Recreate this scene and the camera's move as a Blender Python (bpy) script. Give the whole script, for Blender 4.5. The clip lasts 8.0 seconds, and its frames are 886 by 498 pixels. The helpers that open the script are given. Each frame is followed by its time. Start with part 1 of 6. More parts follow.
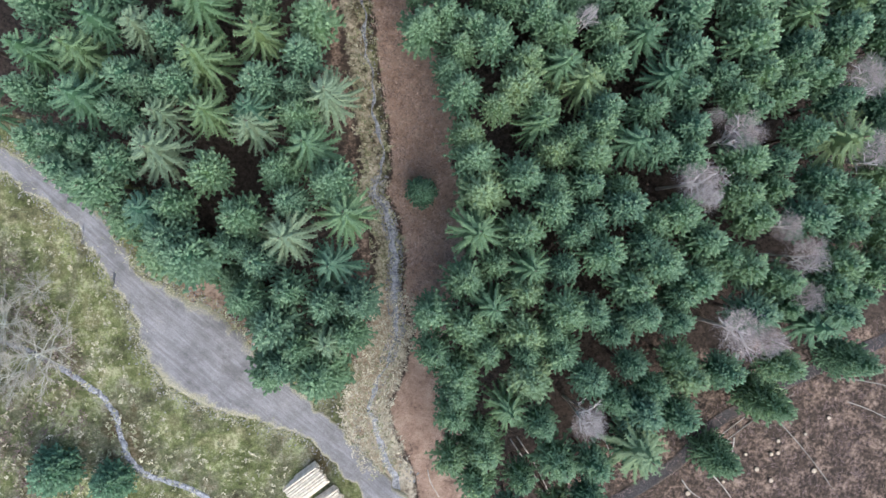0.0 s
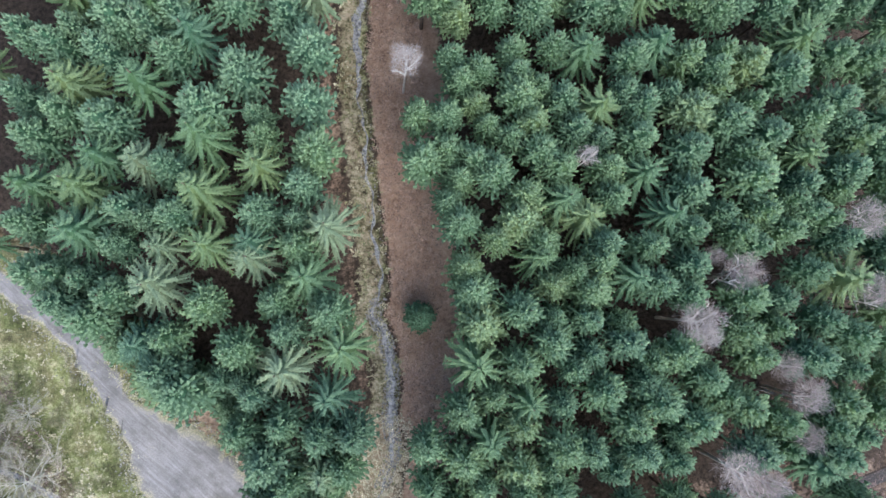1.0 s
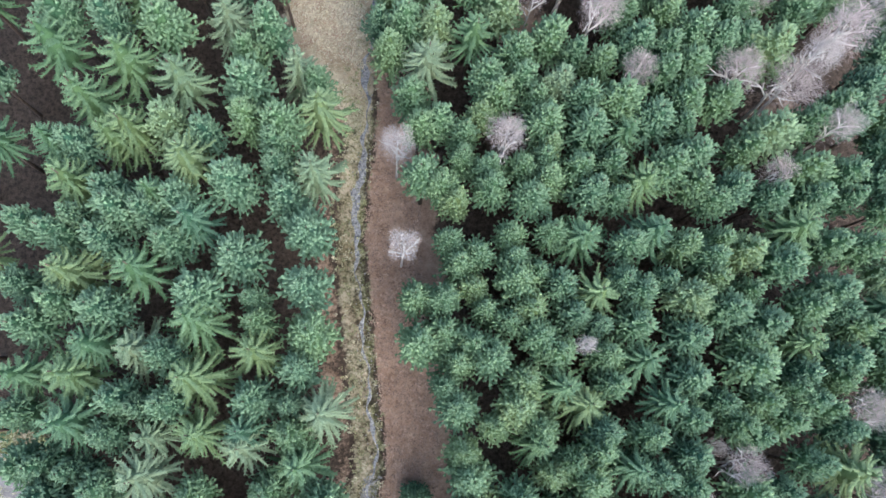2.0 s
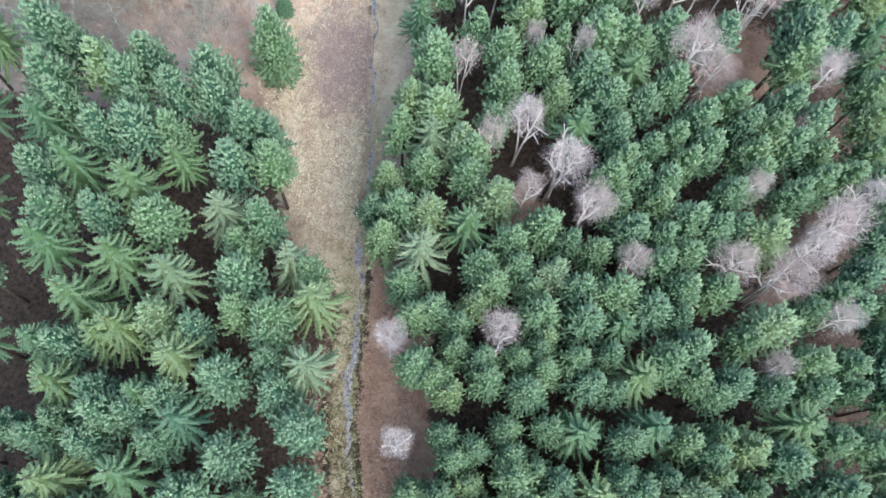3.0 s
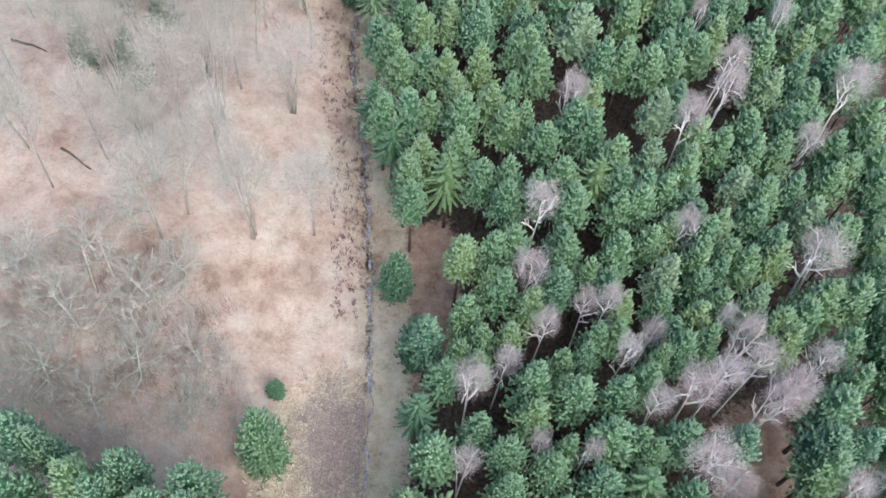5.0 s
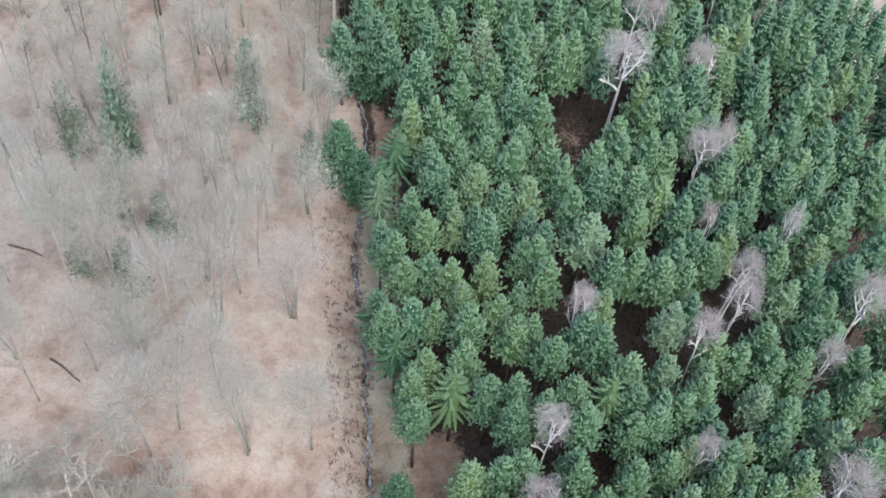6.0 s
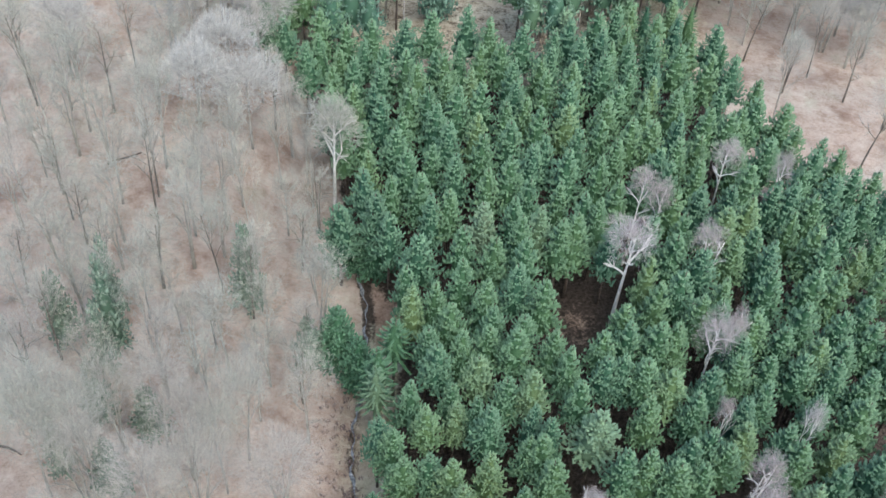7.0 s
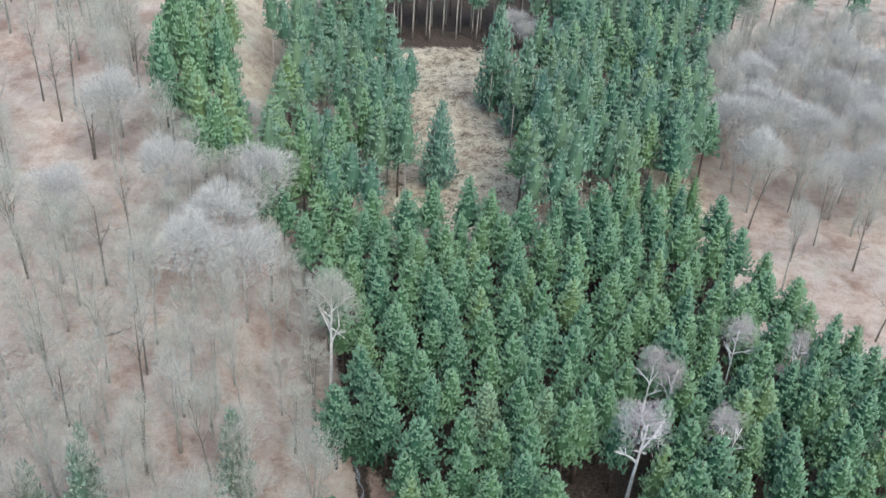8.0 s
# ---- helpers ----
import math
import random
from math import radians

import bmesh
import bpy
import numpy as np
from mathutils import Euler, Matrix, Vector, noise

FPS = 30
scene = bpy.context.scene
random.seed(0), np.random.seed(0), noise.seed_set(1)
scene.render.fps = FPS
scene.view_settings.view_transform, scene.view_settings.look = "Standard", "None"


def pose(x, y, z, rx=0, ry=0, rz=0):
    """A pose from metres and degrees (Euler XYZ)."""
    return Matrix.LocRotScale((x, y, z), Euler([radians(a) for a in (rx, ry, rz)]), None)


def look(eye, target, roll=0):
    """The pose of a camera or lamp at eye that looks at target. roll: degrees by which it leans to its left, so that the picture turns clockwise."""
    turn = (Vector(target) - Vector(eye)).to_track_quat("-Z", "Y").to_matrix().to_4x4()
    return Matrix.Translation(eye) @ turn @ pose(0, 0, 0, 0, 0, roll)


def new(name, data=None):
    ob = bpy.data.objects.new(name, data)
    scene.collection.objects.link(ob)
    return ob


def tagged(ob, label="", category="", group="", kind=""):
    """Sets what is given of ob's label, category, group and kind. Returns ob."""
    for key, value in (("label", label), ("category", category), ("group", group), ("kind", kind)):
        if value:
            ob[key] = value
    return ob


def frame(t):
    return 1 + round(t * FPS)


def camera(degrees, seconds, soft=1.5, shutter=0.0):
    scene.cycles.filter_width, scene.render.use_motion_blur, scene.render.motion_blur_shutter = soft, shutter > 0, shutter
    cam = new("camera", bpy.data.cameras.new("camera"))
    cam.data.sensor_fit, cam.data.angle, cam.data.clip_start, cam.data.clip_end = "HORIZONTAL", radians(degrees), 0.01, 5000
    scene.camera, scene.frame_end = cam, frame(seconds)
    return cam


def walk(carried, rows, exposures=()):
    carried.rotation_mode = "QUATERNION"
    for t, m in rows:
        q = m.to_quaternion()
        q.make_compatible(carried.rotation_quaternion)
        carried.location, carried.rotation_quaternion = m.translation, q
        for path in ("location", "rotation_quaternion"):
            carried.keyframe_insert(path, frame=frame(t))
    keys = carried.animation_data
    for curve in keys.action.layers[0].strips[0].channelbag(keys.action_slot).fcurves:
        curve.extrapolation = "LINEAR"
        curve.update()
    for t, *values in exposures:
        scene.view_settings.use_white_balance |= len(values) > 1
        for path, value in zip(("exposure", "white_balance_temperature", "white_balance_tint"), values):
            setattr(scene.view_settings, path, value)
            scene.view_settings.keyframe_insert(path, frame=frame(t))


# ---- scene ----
cam = camera(50.0, 8.0, soft=1.5)
PATH = [
    (0, 0.00, -0.01, 97.00, -0.86, -2.50, 0.02),
    (0.5, -0.14, 3.17, 96.80, -0.13, -2.68, 0.57),
    (1, -0.15, 6.36, 96.59, 2.75, -2.69, 0.82),
    (1.5, -0.16, 9.69, 96.48, 5.71, -2.76, 1.14),
    (1.7, -0.17, 11.08, 96.41, 7.08, -2.78, 1.19),
    (2.8, -0.09, 19.63, 96.51, 14.22, -2.97, 1.20),
    (3, -0.08, 21.13, 96.52, 15.45, -3.01, 1.10),
    (3.5, -0.01, 24.81, 96.55, 18.36, -3.22, 1.36),
    (4, 0.12, 28.65, 96.31, 22.62, -3.42, 1.78),
    (4.2, 0.08, 30.19, 96.26, 24.22, -3.46, 1.86),
    (5.3, -1.21, 38.64, 96.58, 32.61, -3.72, 1.71),
    (5.5, -1.31, 40.14, 96.68, 34.38, -3.72, 1.78),
    (6, -1.31, 43.86, 96.90, 39.11, -3.57, 1.92),
    (6.5, -1.10, 47.29, 97.18, 42.97, -3.29, 1.95),
    (7, -0.65, 50.56, 97.38, 47.63, -3.03, 2.15),
    (7.5, -0.68, 53.49, 97.67, 51.59, -3.01, 2.16),
    (8, -0.82, 56.53, 97.73, 56.32, -3.00, 2.25),
]
LIGHTNESS = [(0.0, 1.08, 6350, 8), (1.5, 1.35, 6300, 8), (3.0, 1.52, 6350, 8), (4.0, 1.5, 6350, 8), (5.5, 1.12, 6250, 8), (6.5, 0.97, 6150, 4), (8.0, 0.86, 6050, 2)]
walk(cam, [(t, pose(x, y, z, rx, ry, rz)) for t, x, y, z, rx, ry, rz in PATH], LIGHTNESS)

# ---- light ----
world = bpy.data.worlds.new("overcast_sky")
scene.world = world
world.use_nodes = True
wt = world.node_tree
sky = wt.nodes.new("ShaderNodeTexSky")
sky.sky_type, sky.sun_disc = "NISHITA", False
sky.sun_elevation, sky.sun_rotation = radians(48), radians(150)
sky.air_density, sky.dust_density, sky.ozone_density = 1.0, 3.0, 1.0
wt.links.new(sky.outputs["Color"], wt.nodes["Background"].inputs["Color"])
wt.nodes["Background"].inputs["Strength"].default_value = 0.15
sun = new("sun", bpy.data.lights.new("sun", "SUN"))
sun.data.energy, sun.data.angle, sun.data.color = 0.7, radians(50), (1.0, 0.98, 0.95)
sun.matrix_world = look((40, -70, 140), (0, 0, 0))

# ---- materials ----
def material(name):
    m = bpy.data.materials.new(name)
    m.use_nodes = True
    nt = m.node_tree
    return m, nt, nt.nodes["Principled BSDF"]


def node(nt, kind, **sets):
    n = nt.nodes.new(kind)
    for k, v in sets.items():
        n.inputs[k].default_value = v
    return n


def noise_of(nt, scale, detail=4.0, rough=0.6):
    co = nt.nodes.new("ShaderNodeTexCoord")
    n = node(nt, "ShaderNodeTexNoise", Scale=scale, Detail=detail, Roughness=rough)
    nt.links.new(co.outputs["Object"], n.inputs["Vector"])
    return n.outputs["Fac"]


def ramp(nt, fac, stops):
    r = nt.nodes.new("ShaderNodeValToRGB")
    while len(r.color_ramp.elements) < len(stops):
        r.color_ramp.elements.new(0.5)
    for e, (p, c) in zip(r.color_ramp.elements, stops):
        e.position, e.color = p, (*c, 1)
    if fac is not None:
        nt.links.new(fac, r.inputs["Fac"])
    return r.outputs["Color"]


def mixed(nt, fac, a, b, how="MIX"):
    m = nt.nodes.new("ShaderNodeMix")
    m.data_type, m.blend_type = "RGBA", how
    for sock, v in ((m.inputs[0], fac), (m.inputs[6], a), (m.inputs[7], b)):
        if isinstance(v, (int, float)):
            sock.default_value = v
        elif isinstance(v, tuple):
            sock.default_value = (*v, 1)
        else:
            nt.links.new(v, sock)
    return m.outputs[2]


def sums(nt, op, a, b):
    m = nt.nodes.new("ShaderNodeMath")
    m.operation = op
    for sock, v in zip(m.inputs, (a, b)):
        if isinstance(v, (int, float)):
            sock.default_value = v
        else:
            nt.links.new(v, sock)
    return m.outputs[0]


def attribute(nt, name):
    a = nt.nodes.new("ShaderNodeAttribute")
    a.attribute_name = name
    return a.outputs["Fac"]


def bump(nt, bsdf, height, strength, distance):
    b = node(nt, "ShaderNodeBump", Strength=strength, Distance=distance)
    nt.links.new(height, b.inputs["Height"])
    nt.links.new(b.outputs["Normal"], bsdf.inputs["Normal"])


def tree_random(nt):
    """One random number a tree: the object's own, or the one stored on each tree of a joined stand."""
    info = nt.nodes.new("ShaderNodeObjectInfo")
    return sums(nt, "FRACT", sums(nt, "ADD", info.outputs["Random"], attribute(nt, "tint")), 0.0)


def foliage(name, stops, tip_colour, tip_amount):
    m, nt, b = material(name)
    base = ramp(nt, tree_random(nt), stops)
    tip = sums(nt, "MULTIPLY", attribute(nt, "tip"), tip_amount)
    col = mixed(nt, tip, base, mixed(nt, 0.64, base, tip_colour))
    geo = nt.nodes.new("ShaderNodeNewGeometry")
    shade = ramp(nt, geo.outputs["Random Per Island"], [(0, (0.66, 0.66, 0.66)), (1, (1.34, 1.34, 1.34))])
    nt.links.new(mixed(nt, 1.0, col, shade, "MULTIPLY"), b.inputs["Base Color"])
    b.inputs["Roughness"].default_value = 0.6
    b.inputs["Specular IOR Level"].default_value = 0.35
    return m


def needles(name, stops, tip_colour, tip_amount):
    """Needled boughs: a tone for each tree, paler young shoots with top light painted in, and mottling of shoots and
    twigs.
    """
    m, nt, b = material(name)
    info = nt.nodes.new("ShaderNodeObjectInfo")
    tone = sums(nt, "ADD", attribute(nt, "tint"), sums(nt, "MULTIPLY", sums(nt, "SUBTRACT", info.outputs["Random"], 0.5), 0.22))
    base = ramp(nt, tone, stops)
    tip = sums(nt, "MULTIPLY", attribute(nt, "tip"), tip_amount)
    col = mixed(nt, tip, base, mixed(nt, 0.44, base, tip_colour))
    geo = nt.nodes.new("ShaderNodeNewGeometry")
    col = mixed(nt, 1.0, col, ramp(nt, geo.outputs["Random Per Island"], [(0, (0.88, 0.89, 0.90)), (1, (1.12, 1.11, 1.10))]), "MULTIPLY")
    fine = noise_of(nt, 7.0, 3.0, 0.7)
    col = mixed(nt, 1.0, col, ramp(nt, fine, [(0.34, (0.87, 0.88, 0.89)), (0.5, (1.0, 1.0, 1.0)), (0.66, (1.12, 1.11, 1.10))]), "MULTIPLY")
    nt.links.new(col, b.inputs["Base Color"])
    b.inputs["Roughness"].default_value = 0.6
    b.inputs["Specular IOR Level"].default_value = 0.35
    bump(nt, b, fine, 0.8, 0.1)
    return m


def bark(name, dark, light, scale=3.0, rough=0.85):
    m, nt, b = material(name)
    col = ramp(nt, noise_of(nt, scale, 6), [(0.35, dark), (0.62, light)])
    nt.links.new(col, b.inputs["Base Color"])
    b.inputs["Roughness"].default_value = rough
    bump(nt, b, noise_of(nt, scale * 5), 0.5, 0.03)
    return m


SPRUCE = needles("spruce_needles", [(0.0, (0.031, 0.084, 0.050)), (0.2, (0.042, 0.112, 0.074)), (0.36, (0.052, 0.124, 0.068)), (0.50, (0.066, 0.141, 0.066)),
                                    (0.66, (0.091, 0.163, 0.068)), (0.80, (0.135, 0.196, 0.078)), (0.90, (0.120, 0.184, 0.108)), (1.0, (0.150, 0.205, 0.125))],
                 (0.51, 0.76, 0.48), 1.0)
DARK_FIR = foliage("dark_fir_needles", [(0.0, (0.046, 0.125, 0.064)), (1.0, (0.060, 0.140, 0.074))], (0.30, 0.48, 0.32), 0.55)
GREY_FIR = foliage("lichen_fir_needles", [(0.0, (0.09, 0.15, 0.105)), (1.0, (0.16, 0.21, 0.15))], (0.42, 0.47, 0.38), 0.7)
PINE = foliage("pine_needles", [(0.0, (0.066, 0.142, 0.096)), (0.35, (0.088, 0.160, 0.096)), (0.7, (0.118, 0.182, 0.100)), (1.0, (0.078, 0.158, 0.118))], (0.40, 0.54, 0.42), 0.6)
TWIG_BIRCH = foliage("birch_twigs", [(0.0, (0.42, 0.355, 0.345)), (0.5, (0.48, 0.42, 0.41)), (1.0, (0.53, 0.49, 0.485))], (0.60, 0.54, 0.53), 0.6)
TWIG_GREY = foliage("lichen_grey_twigs", [(0.0, (0.44, 0.415, 0.36)), (0.5, (0.44, 0.435, 0.38)), (1.0, (0.48, 0.44, 0.40))], (0.54, 0.52, 0.46), 0.4)
TWIG_MAUVE = foliage("mauve_grey_twigs", [(0.0, (0.42, 0.395, 0.37)), (1.0, (0.54, 0.52, 0.49))], (0.62, 0.60, 0.57), 0.8)
TWIG_DARK = foliage("bramble_stems", [(0.0, (0.16, 0.11, 0.10)), (1.0, (0.25, 0.18, 0.17))], (0.32, 0.25, 0.24), 0.5)
BRAMBLE = foliage("leafless_bramble", [(0.0, (0.30, 0.23, 0.22)), (1.0, (0.40, 0.33, 0.31))], (0.48, 0.41, 0.40), 0.5)
BARK_SPRUCE = bark("spruce_bark", (0.07, 0.05, 0.04), (0.17, 0.13, 0.11))
BARK_PINE = bark("pine_bark", (0.30, 0.26, 0.23), (0.52, 0.48, 0.43))
BARK_BIRCH = bark("birch_bark", (0.62, 0.59, 0.56), (0.86, 0.84, 0.81), 2.0)
BARK_GREY = bark("beech_bark", (0.25, 0.23, 0.20), (0.46, 0.44, 0.39), 0.5)
BARK_LICHEN = bark("lichen_bark", (0.38, 0.40, 0.34), (0.66, 0.68, 0.60), 1.5)
BARK_DARK = bark("oak_bark", (0.10, 0.085, 0.07), (0.22, 0.19, 0.16), 1.5)
DEAD_WOOD = bark("bleached_dead_wood", (0.40, 0.36, 0.31), (0.66, 0.62, 0.55))
LOG_WOOD = bark("peeled_log_wood", (0.52, 0.45, 0.36), (0.76, 0.69, 0.58))
STUMP_WOOD = bark("fresh_cut_wood", (0.42, 0.34, 0.25), (0.58, 0.50, 0.39), 8)
DRY_GRASS = foliage("dry_grass", [(0.0, (0.42, 0.37, 0.26)), (0.6, (0.56, 0.52, 0.39)), (1.0, (0.70, 0.66, 0.54))], (0.70, 0.66, 0.54), 0.6)
GREEN_GRASS = foliage("meadow_grass", [(0.0, (0.17, 0.20, 0.09)), (0.45, (0.30, 0.31, 0.15)), (0.7, (0.44, 0.42, 0.28)), (1.0, (0.58, 0.55, 0.42))], (0.58, 0.56, 0.43), 0.6)
BRACKEN = foliage("dead_bracken", [(0.0, (0.30, 0.20, 0.155)), (1.0, (0.44, 0.32, 0.26))], (0.54, 0.43, 0.36), 0.5)
STONE = bark("stream_stone", (0.20, 0.20, 0.21), (0.46, 0.46, 0.46), 2.5)


def ground_material():
    m, nt, b = material("forest_ground")
    small, mid, big, fine = noise_of(nt, 2.6, 8, 0.7), noise_of(nt, 0.55, 6, 0.65), noise_of(nt, 0.09, 4), noise_of(nt, 9.0, 6, 0.75)
    col = ramp(nt, small, [(0.36, (0.055, 0.045, 0.038)), (0.62, (0.145, 0.112, 0.092))])
    covers = (("earth", [(0.38, (0.17, 0.12, 0.10)), (0.48, (0.45, 0.312, 0.238)), (0.60, (0.61, 0.465, 0.375))]),
              ("leaf", [(0.38, (0.42, 0.305, 0.245)), (0.48, (0.59, 0.472, 0.402)), (0.58, (0.69, 0.605, 0.548))]),
              ("moss", [(0.40, (0.075, 0.075, 0.052)), (0.46, (0.15, 0.158, 0.092)), (0.52, (0.245, 0.248, 0.155)), (0.58, (0.50, 0.49, 0.38))]),
              ("straw", [(0.38, (0.34, 0.265, 0.19)), (0.48, (0.57, 0.50, 0.385)), (0.60, (0.74, 0.68, 0.57))]))
    for name, stops in covers:
        tone = sums(nt, "ADD", sums(nt, "MULTIPLY", sums(nt, "ADD", small, fine), 0.30), sums(nt, "MULTIPLY", mid, 0.40))
        edge = sums(nt, "ADD", attribute(nt, name), sums(nt, "ADD", sums(nt, "MULTIPLY", sums(nt, "SUBTRACT", mid, 0.5), 0.8), sums(nt, "MULTIPLY", sums(nt, "SUBTRACT", small, 0.5), 0.9)))
        fac = nt.nodes.new("ShaderNodeMapRange")
        fac.interpolation_type = "SMOOTHSTEP"
        fac.inputs["From Min"].default_value, fac.inputs["From Max"].default_value = 0.3, 0.7
        nt.links.new(edge, fac.inputs["Value"])
        shade = ramp(nt, tone, stops)
        if name in ("leaf", "straw"):
            patch = ramp(nt, noise_of(nt, 0.16, 5, 0.62), [(0.34, (0.74, 0.66, 0.62)), (0.46, (0.98, 0.95, 0.92)), (0.56, (1.05, 1.06, 1.05)), (0.68, (1.02, 1.10, 1.04))])
            shade = mixed(nt, 1.0, shade, patch, "MULTIPLY")
        if name == "moss":
            patch = ramp(nt, noise_of(nt, 0.22, 5, 0.6), [(0.34, (0.62, 0.50, 0.44)), (0.45, (0.95, 0.95, 0.95)), (0.55, (0.95, 1.08, 0.74)), (0.66, (1.34, 1.30, 1.16))])
            shade = mixed(nt, 1.0, shade, patch, "MULTIPLY")
        col = mixed(nt, fac.outputs["Result"], col, shade)
    col = mixed(nt, 1.0, col, ramp(nt, big, [(0.3, (0.85, 0.85, 0.85)), (0.7, (1.12, 1.1, 1.08))]), "MULTIPLY")
    nt.links.new(col, b.inputs["Base Color"])
    b.inputs["Roughness"].default_value = 0.95
    b.inputs["Specular IOR Level"].default_value = 0.1
    bump(nt, b, sums(nt, "ADD", small, fine), 0.9, 0.3)
    return m


def gravel_material():
    m, nt, b = material("grey_gravel")
    small, mid = noise_of(nt, 9, 8, 0.75), noise_of(nt, 0.5, 6, 0.65)
    co, turned = nt.nodes.new("ShaderNodeTexCoord"), nt.nodes.new("ShaderNodeMapping")
    turned.vector_type = "TEXTURE"
    turned.inputs["Rotation"].default_value, turned.inputs["Scale"].default_value = (0, 0, radians(-42)), (4.5, 0.28, 1)
    streak = node(nt, "ShaderNodeTexNoise", Scale=1.0, Detail=6.0, Roughness=0.65, Distortion=0.6)
    nt.links.new(co.outputs["Object"], turned.inputs["Vector"])
    nt.links.new(turned.outputs["Vector"], streak.inputs["Vector"])
    col = ramp(nt, small, [(0.34, (0.165, 0.165, 0.172)), (0.5, (0.225, 0.224, 0.234)), (0.68, (0.30, 0.298, 0.310))])
    col = mixed(nt, 1.0, col, ramp(nt, mid, [(0.34, (0.70, 0.69, 0.68)), (0.50, (0.98, 0.98, 0.98)), (0.64, (1.14, 1.14, 1.15))]), "MULTIPLY")
    col = mixed(nt, 1.0, col, ramp(nt, streak.outputs["Fac"], [(0.36, (0.82, 0.81, 0.80)), (0.5, (1.0, 1.0, 1.0)), (0.66, (1.2, 1.2, 1.22))]), "MULTIPLY")
    verge = sums(nt, "ADD", attribute(nt, "edge"), sums(nt, "MULTIPLY", sums(nt, "SUBTRACT", mid, 0.5), 2.2))
    verge = sums(nt, "ADD", verge, sums(nt, "MULTIPLY", sums(nt, "SUBTRACT", small, 0.5), 1.2))
    col = mixed(nt, ramp(nt, verge, [(0.40, (0, 0, 0)), (0.80, (1, 1, 1))]), col, ramp(nt, small, [(0.36, (0.13, 0.12, 0.09)), (0.5, (0.30, 0.29, 0.20)), (0.62, (0.48, 0.45, 0.36))]))
    nt.links.new(col, b.inputs["Base Color"])
    b.inputs["Roughness"].default_value = 0.9
    bump(nt, b, small, 0.6, 0.05)
    return m


def water_material():
    m, nt, b = material("stream_water")
    # Pale bed and riffles, plus sky reflection painted into the base colour.
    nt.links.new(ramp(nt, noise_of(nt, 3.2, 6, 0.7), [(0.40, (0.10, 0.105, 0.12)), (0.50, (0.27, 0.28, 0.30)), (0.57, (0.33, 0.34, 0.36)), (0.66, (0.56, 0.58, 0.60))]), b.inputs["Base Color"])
    b.inputs["Roughness"].default_value = 0.25
    b.inputs["IOR"].default_value = 1.33
    bump(nt, b, noise_of(nt, 5, 3), 0.35, 0.06)
    return m


GROUND, GRAVEL, WATER = ground_material(), gravel_material(), water_material()


def mud_material():
    m, nt, b = material("wet_dark_mud")
    small, mid = noise_of(nt, 7, 8, 0.75), noise_of(nt, 0.9, 5, 0.65)
    col = ramp(nt, small, [(0.36, (0.020, 0.018, 0.020)), (0.52, (0.045, 0.041, 0.043)), (0.68, (0.13, 0.12, 0.12))])
    verge = sums(nt, "ADD", attribute(nt, "edge"), sums(nt, "MULTIPLY", sums(nt, "SUBTRACT", mid, 0.5), 2.4))
    col = mixed(nt, ramp(nt, verge, [(0.05, (0, 0, 0)), (0.6, (1, 1, 1))]), col, ramp(nt, small, [(0.36, (0.035, 0.028, 0.023)), (0.62, (0.13, 0.10, 0.083))]))
    nt.links.new(col, b.inputs["Base Color"])
    b.inputs["Roughness"].default_value = 0.85
    bump(nt, b, small, 0.7, 0.08)
    return m


DARK_TRACK = mud_material()

# ---- mesh helpers ----
def mesh_of(name, verts, tris, mats, attrs=None, mat_index=None, smooth=False):
    me = bpy.data.meshes.new(name)
    verts, tris = np.asarray(verts, np.float32), np.asarray(tris, np.int32)
    me.vertices.add(len(verts))
    me.vertices.foreach_set("co", verts.ravel())
    me.loops.add(tris.size)
    me.loops.foreach_set("vertex_index", tris.ravel())
    me.polygons.add(len(tris))
    me.polygons.foreach_set("loop_start", np.arange(0, tris.size, tris.shape[1], dtype=np.int32))
    for m in mats if isinstance(mats, (list, tuple)) else [mats]:
        me.materials.append(m)
    if mat_index is not None:
        me.polygons.foreach_set("material_index", np.asarray(mat_index, np.int32))
    for key, values in (attrs or {}).items():
        me.attributes.new(key, "FLOAT", "POINT").data.foreach_set("value", np.asarray(values, np.float32))
    me.update(calc_edges=True)
    if smooth:
        me.polygons.foreach_set("use_smooth", np.ones(len(tris), bool))
    return me


